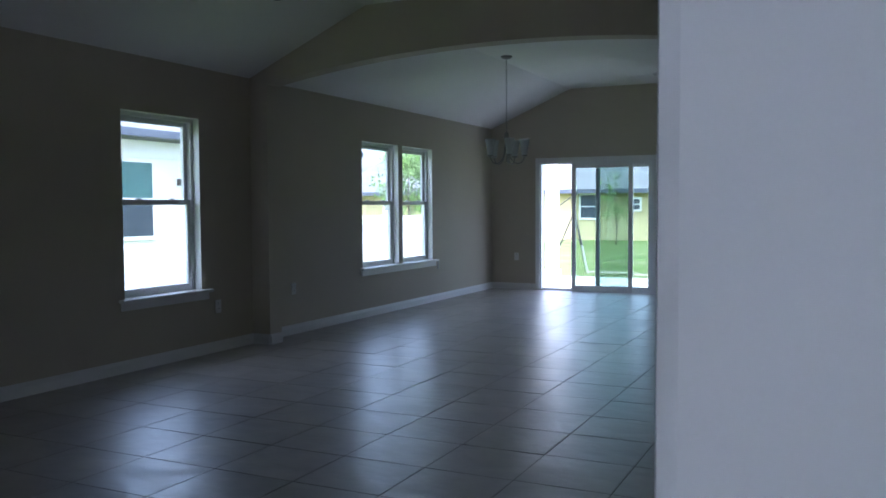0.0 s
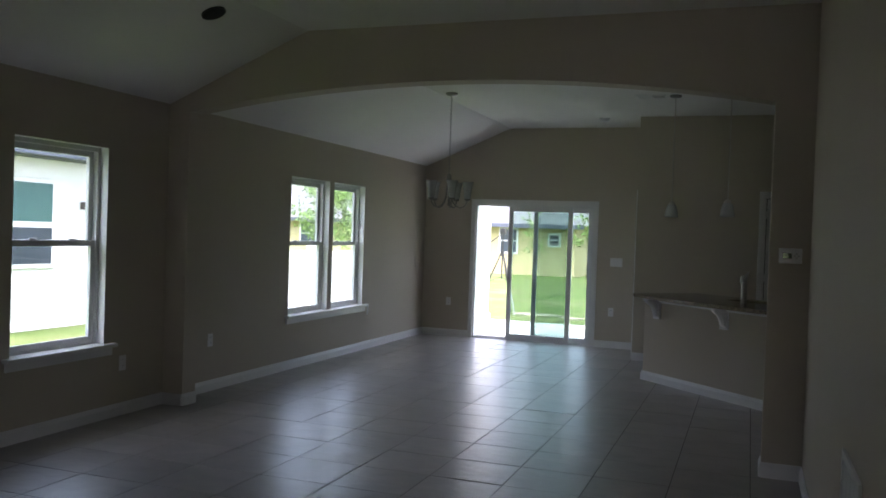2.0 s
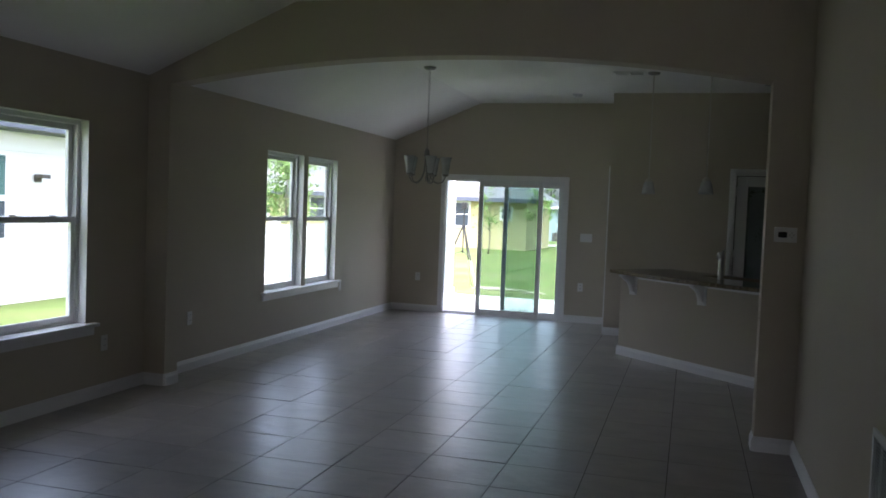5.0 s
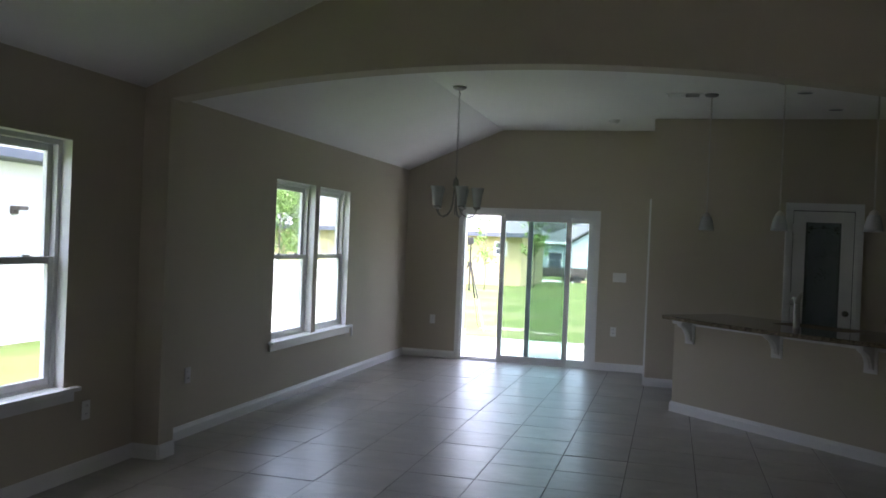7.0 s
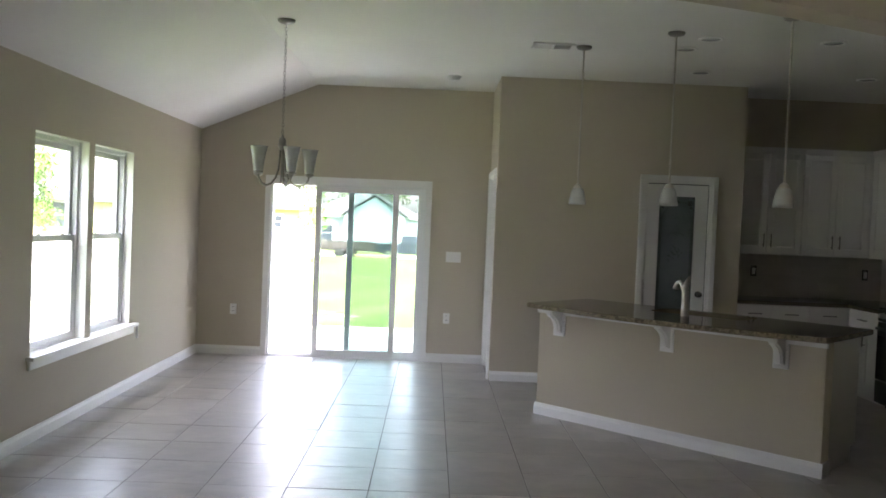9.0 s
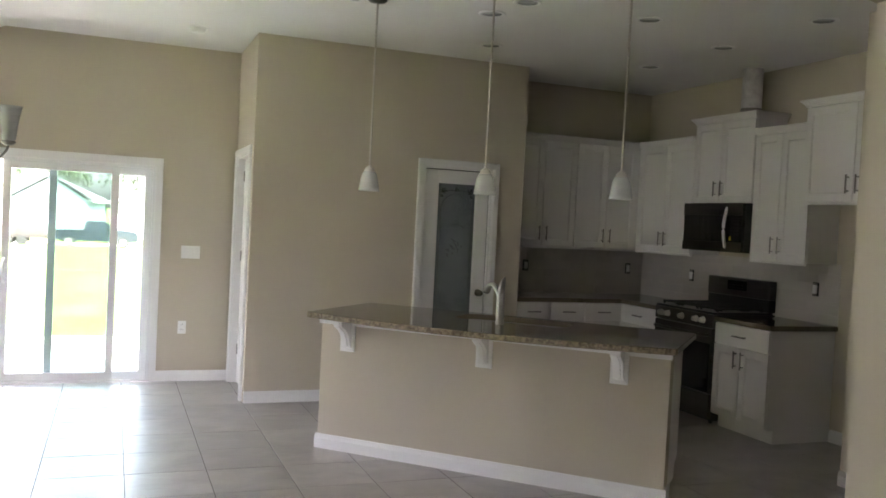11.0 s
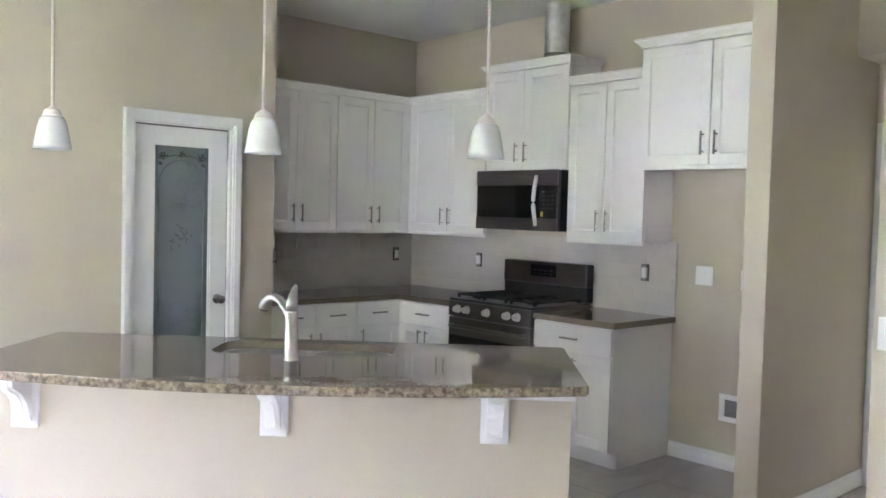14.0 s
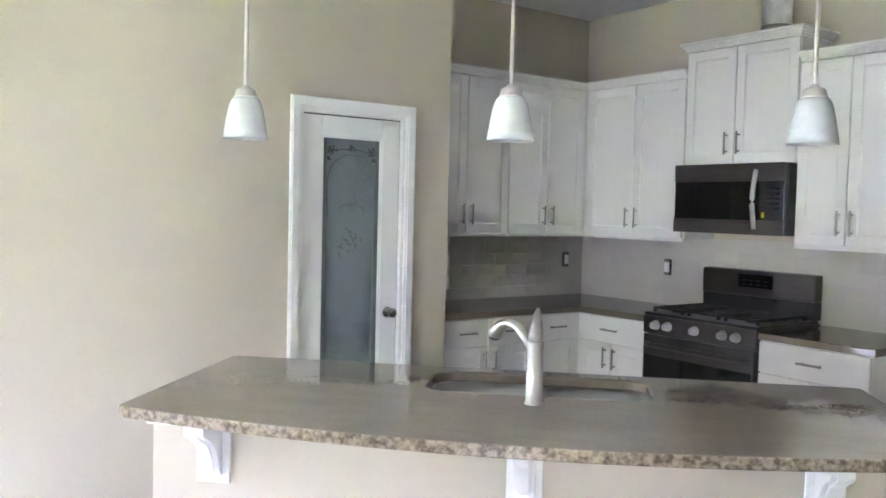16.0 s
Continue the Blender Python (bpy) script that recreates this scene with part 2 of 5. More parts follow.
BLACK_GLASS = surface("black_glass", [(0.006, 0.006, 0.007), (0.012, 0.012, 0.013)], 0.06, scale=3, fine=60, bump=0.0, rough_var=0.02)
BLACK = surface("black_enamel", [(0.012, 0.012, 0.012), (0.03, 0.03, 0.03)], 0.3, scale=8, fine=90, bump=0.06)
IRON = surface("cast_iron", [(0.015, 0.015, 0.015), (0.04, 0.04, 0.04)], 0.65, scale=12, fine=200, bump=0.3)
SHADE = surface("opal_glass", [(0.47, 0.485, 0.48), (0.545, 0.56, 0.555)], 0.22, scale=14, fine=70, bump=0.04)
PLASTIC = surface("white_plastic", [(0.78, 0.78, 0.76), (0.83, 0.83, 0.81)], 0.3, scale=9, fine=120, bump=0.0)
# near-black that stands in for shade in gaps, slots and hollows
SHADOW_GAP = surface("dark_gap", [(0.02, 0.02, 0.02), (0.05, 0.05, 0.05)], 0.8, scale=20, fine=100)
SPLASH = surface("splash_tile", [(0.50, 0.47, 0.43), (0.535, 0.505, 0.465)], 0.3, scale=3, fine=40, bump=0.02, rough_var=0.03, detail=1.0, per_object=0.03, grain_share=0.1)
CLEAR = pane_glass("window_glass", (0.90, 0.93, 0.925))
GREEN_PANE = pane_glass("tinted_pane", (0.665, 0.74, 0.72))
SINK_STEEL = surface("satin_sink_steel", [(0.33, 0.322, 0.31), (0.40, 0.392, 0.378)], 0.34, metal=1, scale=4, fine=120, bump=0.02, detail=1.0)
SATIN = surface("satin_nickel", [(0.52, 0.49, 0.45), (0.62, 0.59, 0.545)], 0.38, metal=1, scale=9, fine=180, bump=0.02)
FAUCET = surface("faucet_nickel", [(0.36, 0.345, 0.325), (0.43, 0.415, 0.39)], 0.35, metal=1, scale=9, fine=180, bump=0.02)
KNOB = surface("aged_nickel", [(0.22, 0.21, 0.198), (0.30, 0.288, 0.27)], 0.18, metal=1, scale=9, fine=180, bump=0.0)
DUCT = surface("galvanised_duct", [(0.50, 0.50, 0.50), (0.72, 0.72, 0.72)], 0.36, metal=0.9, scale=16, fine=60, bump=0.15)
CARPET = surface("carpet", [(0.44, 0.41, 0.37), (0.56, 0.53, 0.48)], 0.95, scale=30, fine=300, bump=0.6)


def granite(name, speckle, size=62):
    mat = surface(name, [(0.183, 0.151, 0.115), (0.2, 0.167, 0.128), (0.222, 0.187, 0.145)], 0.055, scale=4, fine=40, bump=0.0, rough_var=0.0, stretch=(1.0, 2.2, 1.0), amount=0.8, detail=2.0, grain_share=0.15)
    nt = mat.node_tree
    bsdf = nt.nodes["Principled BSDF"]
    old = bsdf.inputs["Base Color"].links[0].from_socket
    coord = nt.nodes.new("ShaderNodeTexCoord")
    flecks = nt.nodes.new("ShaderNodeTexVoronoi")
    flecks.inputs["Scale"].default_value = 110
    speck = nt.nodes.new("ShaderNodeTexNoise")
    speck.inputs["Scale"].default_value = size
    speck.inputs["Detail"].default_value = 4
    nt.links.new(coord.outputs["Object"], flecks.inputs["Vector"])
    nt.links.new(coord.outputs["Object"], speck.inputs["Vector"])
    tone = nt.nodes.new("ShaderNodeValToRGB")
    for pos, col in ((0.0, (0.03, 0.023, 0.016)), (0.35, (0.065, 0.048, 0.033)), (0.44, (0.19, 0.15, 0.10)), (0.58, (0.38, 0.315, 0.225))):
        e = tone.color_ramp.elements[0] if pos == 0 else tone.color_ramp.elements.new(pos)
        e.position, e.color = pos, (*col, 1)
    last = tone.color_ramp.elements[-1]
    last.color = (0.52, 0.44, 0.32, 1)
    nt.links.new(speck.outputs["Fac"], tone.inputs["Fac"])
    mix = nt.nodes.new("ShaderNodeMix")
    mix.data_type = "RGBA"
    mix.blend_type = "MIX"
    mix.inputs[0].default_value = speckle
    nt.links.new(old, mix.inputs[6])
    nt.links.new(tone.outputs["Color"], mix.inputs[7])
    fleck_mix = nt.nodes.new("ShaderNodeMix")
    fleck_mix.data_type = "RGBA"
    fleck_mix.blend_type = "OVERLAY"
    fleck_mix.inputs[0].default_value = 0.02 + 0.3 * speckle
    nt.links.new(mix.outputs[2], fleck_mix.inputs[6])
    nt.links.new(flecks.outputs["Distance"], fleck_mix.inputs[7])
    grey = nt.nodes.new("ShaderNodeHueSaturation")
    grey.inputs["Saturation"].default_value = 1.0
    nt.links.new(fleck_mix.outputs[2], grey.inputs["Color"])
    nt.links.new(grey.outputs["Color"], bsdf.inputs["Base Color"])
    bsdf.inputs["Specular IOR Level"].default_value = 0.46
    return mat


GRANITE = granite("granite", 0.05, 80)
GRANITE_EDGE = granite("granite_edge", 0.6, 54)

# ---- plan ----
FAR, FRONT = 12.12, -1.6
ARCH0, ARCH1 = 6.284, 6.455
PANTRY, BACK, RANGE_WALL = 11.13, 11.785, 2.62
EAST = 1.0
T = 0.12


def wall_x(bm, x0, x1, spans, y0, y1, z1, z0=0.0):
    """A wall along y between x0 and x1 with rectangular openings (ya, yb, za, zb)."""
    at = y0
    for ya, yb, za, zb in sorted(spans):
        if ya > at:
            box(bm, x0, at, z0, x1, ya, z1)
        if za > z0:
            box(bm, x0, ya, z0, x1, yb, za)
        if zb < z1:
            box(bm, x0, ya, zb, x1, yb, z1)
        at = yb
    if at < y1:
        box(bm, x0, at, z0, x1, y1, z1)
    return bm


def wall_y(bm, y0, y1, spans, x0, x1, top=None):
    """A wall along x between y0 and y1, its head under the ceiling, with openings (xa, xb, za, zb)."""
    marks = sorted({x0, x1, *[s for s in (SLOPE_X,) if x0 < s < x1], *[c for s in spans for c in s[:2]]})
    for a, b in zip(marks, marks[1:]):
        ta, tb = (top, top) if top else (ceil_z(a) + 0.05, ceil_z(b) + 0.05)
        hole = [s for s in spans if s[0] <= (a + b) / 2 <= s[1]]
        if hole:
            _, _, za, zb = hole[0]
            if za > 0:
                hexa(bm, a, b, y0, y1, 0, 0, za, za)
            hexa(bm, a, b, y0, y1, zb, zb, ta, tb)
        else:
            hexa(bm, a, b, y0, y1, 0, 0, ta, tb)
    return bm


WINDOWS = [(4.74, 5.60, 0.55, 2.025), (8.26, 9.12, 0.55, 2.02), (9.22, 10.05, 0.55, 2.02)]
SLIDER = (-3.985, -2.265, 0.0, 1.925)
setting("wall_west", wall_x(B(), WALL_L - 0.15, WALL_L, WINDOWS, FRONT - T, FAR + 0.15, LOW_Z + 0.03), WALL, "matte beige painted plaster wall with three window openings", "wall")
setting("wall_north", wall_y(B(), FAR, FAR + 0.15, [SLIDER], WALL_L, 0.845), WALL, "matte beige gable wall round the patio door", "wall")
setting("wall_south", wall_y(B(), FRONT - T, FRONT, [(-0.1, 0.52, 0.0, 2.05)], WALL_L, 1.72), WALL, "matte beige wall with the open entry doorway", "wall")

# guides for the daylight through the openings
def daylight(name, eye, target, w, h):
    lamp = new(name, bpy.data.lights.new(name, "AREA"))
    lamp.data.shape, lamp.data.size, lamp.data.size_y = "RECTANGLE", w, h
    lamp.data.cycles.is_portal = True
    lamp.matrix_basis = look(eye, target)


for ya, yb, za, zb in WINDOWS:
    daylight("window_daylight", (WALL_L - 0.16, (ya + yb) / 2, (za + zb) / 2), (0, (ya + yb) / 2, (za + zb) / 2), yb - ya, zb - za)
daylight("patio_daylight", ((SLIDER[0] + SLIDER[1]) / 2, FAR + 0.16, 0.96), ((SLIDER[0] + SLIDER[1]) / 2, 0, 0.96), SLIDER[1] - SLIDER[0], SLIDER[3])
daylight("entry_daylight", (0.21, FRONT - T - 0.01, 1.025), (0.21, 8, 1.025), 0.62, 2.05)

# wall with the flat arch
bm = B()
XL, XR, SPRING, CROWN = -4.555, -0.14, 2.385, 2.578
half, sag = (XR - XL) / 2, CROWN - SPRING
radius = (half * half + sag * sag) / (2 * sag)
cuts = [XL + (XR - XL) * i / 40 for i in range(41)]


def arch_z(x):
    return CROWN - radius + math.sqrt(radius * radius - (x - (XL + XR) / 2) ** 2)


outline = [(WALL_L, 0.0), (XL, 0.0), *[(x, arch_z(x)) for x in cuts], (XR, 0.0), (EAST + T, 0.0), (EAST + T, FLAT_Z + 0.04), (SLOPE_X, FLAT_Z + 0.04), (WALL_L, ceil_z(WALL_L) + 0.03)]
near_side = [bm.verts.new((x, ARCH0, z)) for x, z in outline]
far_side = [bm.verts.new((x, ARCH1, z)) for x, z in outline]
bm.faces.new(near_side)
bm.faces.new(far_side[::-1])
for i in range(len(outline)):
    k = (i + 1) % len(outline)
    bm.faces.new((near_side[i], far_side[i], far_side[k], near_side[k]))
setting("wall_arch", bm, WALL, "beige plaster wall pierced by a wide shallow arch", "wall")

setting("wall_living_east", wall_x(B(), 0.1, 0.1 + T, [], 2.765 + T, ARCH0, FLAT_Z + 0.05), WALL, "matte beige wall with a return air grille", "wall")
setting("wall_closet", wall_y(B(), 2.765, 2.765 + T, [(0.315, 1.08, 0.0, 2.04)], 0.1, 1.72), WALL, "beige wall round a white panelled door", "wall")
setting("wall_entry", box(B(), 0.234, 0.15, 0, 1.72, 0.15 + T, FLAT_Z + 0.05, 0.006), ENTRY_SKYLIT, "white painted wall corner beside the entry, tinted as if sky-lit", "wall")
setting("wall_foyer_east", wall_x(B(), 1.6, 1.6 + T, [], FRONT, 2.765, FLAT_Z + 0.05), WALL, "plain beige foyer wall", "wall")
setting("wall_kitchen_east", wall_x(B(), EAST, EAST + T, [], ARCH1, 7.335, FLAT_Z + 0.05), WALL, "beige wall with light switches beside the hall", "wall")
setting("wall_hall_south", box(B(), EAST + T, 7.215, 0, 3.0, 7.335, FLAT_Z + 0.05), WALL, "plain beige hall wall", "wall")
setting("wall_stub", box(B(), 1.755, 8.12, 0, 3.0, 8.245, FLAT_Z + 0.05, 0.004), WALL, "beige wall end between refrigerator alcove and hall", "wall")
setting("wall_hall_end", wall_x(B(), 3.0, 3.12, [(7.385, 8.05, 0.0, 2.04)], 5.6, 10.2, FLAT_Z + 0.05), WALL, "beige wall round a cased bedroom doorway", "wall")
setting("wall_hall_header", box(B(), 2.69, 7.336, 2.44, 2.999, 8.119, FLAT_Z + 0.04), WALL, "dropped beige header over the end of the hall", "wall")
setting("wall_range", box(B(), RANGE_WALL, 8.245, 0, RANGE_WALL + T, BACK + T, FLAT_Z + 0.05), WALL, "beige kitchen wall behind the range", "wall")
setting("wall_kitchen_back", box(B(), 0.845, BACK, 0, RANGE_WALL, BACK + T, FLAT_Z + 0.05), WALL, "beige kitchen wall above the corner cabinets", "wall")
setting("wall_pantry", wall_y(B(), PANTRY, PANTRY + T, [(-0.113, 0.535, 0.0, 2.033)], -1.58, 0.845), WALL, "beige wall round the pantry door", "wall")
setting("wall_pantry_side", box(B(), 0.725, PANTRY + T, 0, 0.845, FAR, FLAT_Z + 0.05), WALL, "beige wall return beside the kitchen cabinets", "wall")
setting("wall_recess", wall_x(B(), -1.58, -1.46, [(11.27, 12.03, 0.0, 2.04)], PANTRY + T, FAR, FLAT_Z + 0.05), WALL, "beige wall round the utility door", "wall")
bm = B()
box(bm, 6.2, 5.6, 0, 6.32, 10.2, 3.0)
box(bm, 3.12, 5.48, 0, 6.32, 5.6, 3.0)
wall_y(bm, 10.2, 10.32, [(4.9, 5.9, 0.5, 2.1)], 3.12, 6.32)
setting("wall_bedroom", bm, WALL, "light beige bedroom walls beyond the hall", "wall")

# ceiling: flat with a sloped side over the windows
bm = B()
hexa(bm, WALL_L - 0.4, SLOPE_X, FRONT - T, FAR + 0.15, ceil_z(WALL_L - 0.4), FLAT_Z, ceil_z(WALL_L - 0.4) + 0.12, FLAT_Z + 0.12)
hexa(bm, SLOPE_X, 6.4, FRONT - T, FAR + 0.15, FLAT_Z, FLAT_Z, FLAT_Z + 0.12, FLAT_Z + 0.12)
setting("ceiling", bm, CEIL, "white knockdown-textured ceiling sloping down to the windows", "ceiling")

# floor
PX, PY, TX, TY, GAP = 0.460, 0.443, -1.58, 5.80, 0.005
floor = setting("floor", box(B(), WALL_L, FRONT, -0.12, 3.12, FAR, -0.0028), GROUT, "grey-brown glazed square floor tiles with thin dark grout", "floor")
setting("floor_bedroom", box(B(), 3.12, 5.6, -0.12, 6.2, 10.2, 0.006), CARPET, "pale beige bedroom carpet", "carpet")


# ---- baseboards, casings ----
BASE_SECTION = [(0.0, 0.0), (-0.015, 0.0), (-0.015, 0.065), (-0.011, 0.075), (-0.008, 0.082), (-0.005, 0.094), (0.0, 0.096)]


def baseboard(x0, y0, x1, y1):
    """Along a wall from one end to the other, with the room on the right-hand side of the way."""
    d = Vector((x1 - x0, y1 - y0, 0))
    m = Matrix.Translation((x0, y0, 0)) @ Matrix.Rotation(math.atan2(d.y, d.x), 4, "Z")
    setting("baseboard", extrude_x(B(), BASE_SECTION, 0, d.length), TRIM, "white painted baseboard along the beige wall", "baseboard").matrix_basis = m


for run in [(WALL_L, FRONT, WALL_L, ARCH0 - 0.0), (WALL_L, ARCH0, XL, ARCH0), (XL, ARCH0, XL, ARCH1), (XL, ARCH1, WALL_L, ARCH1), (WALL_L, ARCH1, WALL_L, FAR), (WALL_L, FAR, -4.035, FAR),
            (-2.215, FAR, -1.58, FAR), (-1.58, PANTRY, -0.178, PANTRY), (0.60, PANTRY, 0.845, PANTRY),
            (XR, ARCH1, XR, ARCH0), (XR, ARCH0, 0.1, ARCH0), (0.1, ARCH0, 0.1, 2.765), (0.1, 2.765, 0.255, 2.765), (EAST, ARCH1, XR, ARCH1), (EAST, 7.335, EAST, ARCH1),
            (3.0, 7.335, EAST, 7.335), (1.755, 8.12, 2.995, 8.12), (1.755, 8.245, 1.755, 8.12), (RANGE_WALL, 8.245, 1.755, 8.245), (RANGE_WALL, 9.165, RANGE_WALL, 8.245), (6.2, 10.2, 6.2, 5.6), (3.12, 10.2, 6.2, 10.2)]:
    baseboard(*run)


def casing(name, w, h, m, label, depth=0.125, wide=0.062):
    """A door lining with mitred casing: opening w by h, front face on local y = 0, feet on the floor."""
    frame_ob = tagged(new(name), label, "door frame", "", "structure")
    frame_ob.matrix_basis = m
    for side in (-1, 1):
        x = 0 if side < 0 else w
        bm = B()
        box(bm, x, -0.018, 0, x + side * wide, 0.0, h + wide, 0.003)
        box(bm, x + side * 0.012, -0.024, 0, x + side * (wide - 0.008), -0.016, h + wide - 0.008, 0.003)
        part("casing", bm, TRIM, frame_ob)
        part("jamb", box(B(), x, 0.0, 0, x - side * 0.016, depth, h), TRIM, frame_ob)
    bm = B()
    box(bm, 0, -0.0175, h, w, 0.0, h + wide, 0.003)
    box(bm, -wide + 0.008, -0.0235, h + 0.012, w + wide - 0.008, -0.016, h + wide - 0.008, 0.003)
    part("casing", bm, TRIM, frame_ob)
    part("head_jamb", box(B(), 0.016, 0.0, h - 0.016, w - 0.016, depth, h), TRIM, frame_ob)
    return frame_ob


def turned(m_angle):
    return Matrix.Rotation(radians(m_angle), 4, "Z")


def knob(parent, m, dark=False):
    lock = part("knob", lathe(B(), [(0.0, 0.0), (0.031, 0.0), (0.031, 0.005), (0.02, 0.009), (0.011, 0.014), (0.011, 0.034), (0.02, 0.04), (0.027, 0.05), (0.027, 0.06), (0.018, 0.068), (0.0, 0.07)], 20, Matrix.Rotation(radians(90), 4, "X")), KNOB, parent, "dark satin nickel door knob", m)
    return lock


def panel_door(name, w, h, m, label, knob_x):
    leaf = thing(name, label, "door", m)
    bm = B()
    stile, mid = 0.105, 0.76
    box(bm, 0, 0.014, 0, w, 0.030, h)
    for x0, x1 in ((0, stile), (w - stile, w)):
        box(bm, x0, 0, 0, x1, 0.040, h, 0.002)
    for z0, z1 in ((0, 0.2), (mid, mid + 0.14), (h - 0.115, h)):
        box(bm, stile, 0.0005, z0, w - stile, 0.0395, z1, 0.002)
    part("leaf", bm, TRIM, leaf)
    for z0, z1 in ((0.2, mid), (mid + 0.14, h - 0.115)):
        bm = B()
        rows = []
        for inset, y in ((0.0, 0.0025), (0.018, 0.0125), (0.03, 0.0125), (0.055, 0.003)):
            rows.append([bm.verts.new((x, y, z)) for x, z in ((stile + inset, z0 + inset), (w - stile - inset, z0 + inset), (w - stile - inset, z1 - inset), (stile + inset, z1 - inset))])
        for a, b in zip(rows, rows[1:]):
            for i in range(4):
                bm.faces.new((a[i], a[(i + 1) % 4], b[(i + 1) % 4], b[i]))
        bm.faces.new(rows[-1])
        part("moulded_panel", bm, TRIM, leaf)
    knob(leaf, Matrix.Translation((knob_x, 0, 0.92)))
    for z in (0.25, 1.1, 1.82):
        part("hinge", rod(B(), (w - 0.002 if knob_x < w / 2 else 0.002, -0.004, z), (w - 0.002 if knob_x < w / 2 else 0.002, -0.004, z + 0.09), 0.006), NICKEL, leaf)
    return leaf


casing("door_1", 0.765, 2.04, pose(0.315, 2.765, 0), "white casing round the foyer closet door")
panel_door("closet_door", 0.717, 2.01, pose(0.340, 2.787, 0.008), "closed white moulded panel closet door", 0.062)
# near-black strips stand in for the shade between door leaf and jamb
def shade_gap(frame_ob, y, strips):
    for x0, z0, x1, z1 in strips:
        part("gap_shade", box(B(), x0, y, z0, x1, y + 0.018, z1), SHADOW_GAP, frame_ob, "dark strip painted as the shade in the gap round the door")


shade_gap(bpy.data.objects["door_1"], 0.033, ((0.0165, 0.0, 0.0245, 2.018), (0.7425, 0.0, 0.7485, 2.018), (0.0165, 2.0186, 0.7485, 2.0236)))
casing("door_2", 0.648, 2.033, pose(-0.113, PANTRY, 0), "white casing round the pantry door")
shade_gap(bpy.data.objects["door_2"], 0.031, ((0.0165, 0.0, 0.0235, 2.008), (0.6245, 0.0, 0.6315, 2.008), (0.0165, 2.0086, 0.6315, 2.0166)))
casing("door_3", 0.76, 2.04, pose(-1.58, 12.03, 0) @ turned(-90), "white casing round the utility door")
panel_door("utility_door", 0.722, 2.015, pose(-1.52, 12.011, 0.008) @ turned(-90), "closed white panel door in a shadowed recess", 0.66)
casing("door_4", 0.665, 2.04, pose(3.0, 8.05, 0) @ turned(-90), "white casing round an open bedroom doorway")

# ---- windows ----
def sash(parent, name, y0, y1, z0, z1, x, w=0.042, d=0.03):
    bm = B()
    box(bm, x, y0, z0, x + d, y0 + w, z1, 0.003)
    box(bm, x, y1 - w, z0, x + d, y1, z1, 0.003)
    box(bm, x + 0.0005, y0 + w, z0, x + d - 0.0005, y1 - w, z0 + w, 0.003)
    box(bm, x + 0.0005, y0 + w, z1 - w, x + d - 0.0005, y1 - w, z1, 0.003)
    frame_part = part(name, bm, VINYL, parent)
    pane = part("pane", box(B(), x + 0.012, y0 + w - 0.004, z0 + w - 0.004, x + 0.017, y1 - w + 0.004, z1 - w + 0.004), CLEAR, frame_part, "clear window pane")
    pane.visible_shadow = False
    return frame_part


def window(number, y0, y1, z0, z1):
    win = tagged(new(f"window_{number}"), "white vinyl single-hung window in a plaster reveal", "window", "", "structure")
    bm = B()
    x = WALL_L - 0.145
    f = 0.035
    box(bm, x, y0, z0, x + 0.075, y0 + f, z1, 0.003)
    box(bm, x, y1 - f, z0, x + 0.075, y1, z1, 0.003)
    box(bm, x + 0.0005, y0 + f, z0, x + 0.0745, y1 - f, z0 + f, 0.003)
    box(bm, x + 0.0005, y0 + f, z1 - f, x + 0.0745, y1 - f, z1, 0.003)
    part("window_frame", bm, VINYL, win)
    mid = 1.315
    sash(win, "upper_sash", y0 + f, y1 - f, mid - 0.02, z1 - f, x + 0.006)
    low = sash(win, "lower_sash", y0 + f, y1 - f, z0 + f, mid + 0.02, x + 0.038)
    for y in (y0 + 0.25, y1 - 0.25):
        part("latch", box(B(), x + 0.05, y - 0.03, mid + 0.02, x + 0.068, y + 0.03, mid + 0.034, 0.004), VINYL, low)
    # painted linings of the reveal
    for name, c in (("reveal", (y0, y0 + 0.004)), ("reveal", (y1 - 0.004, y1))):
        part(name, box(B(), x + 0.075, c[0], z0, WALL_L - 0.001, c[1], z1), TRIM, win)
    part("reveal", box(B(), x + 0.075, y0 + 0.004, z1 - 0.004, WALL_L - 0.001, y1 - 0.004, z1), TRIM, win)
    return win


for number, spans in enumerate(WINDOWS):
    window(number + 1, *spans)
for y0, y1 in ((4.68, 5.69), (8.2, 10.14)):
    bm = B()
    box(bm, WALL_L - 0.07, y0 + 0.065, 0.55, WALL_L, y1 - 0.095, 0.567)
    box(bm, WALL_L, y0, 0.54, WALL_L + 0.055, y1, 0.567, 0.006)
    box(bm, WALL_L + 0.0005, y0 + 0.02, 0.478, WALL_L + 0.02, y1 - 0.02, 0.54, 0.004)
    if y1 > 8:
        box(bm, WALL_L + 0.03, y1 - 0.016, 0.435, WALL_L + 0.05, y1 - 0.002, 0.541, 0.002)
    setting("window_sill", bm, TRIM, "white painted window stool and apron", "window sill")

# ---- patio door ----
patio = tagged(new("door_5"), "white sliding glass patio door standing half open", "patio door", "", "structure")
X0, X1, _, Z1 = SLIDER
bm = B()
box(bm, X0 - 0.052, FAR - 0.018, 0, X0 + 0.012, FAR, Z1 + 0.06, 0.003)
part("casing", bm, TRIM, patio)
part("casing", box(B(), X1 - 0.012, FAR - 0.018, 0, X1 + 0.05, FAR, Z1 + 0.06, 0.003), TRIM, patio)
part("casing", box(B(), X0 + 0.012, FAR - 0.0175, Z1 - 0.012, X1 - 0.012, FAR, Z1 + 0.06, 0.003), TRIM, patio)
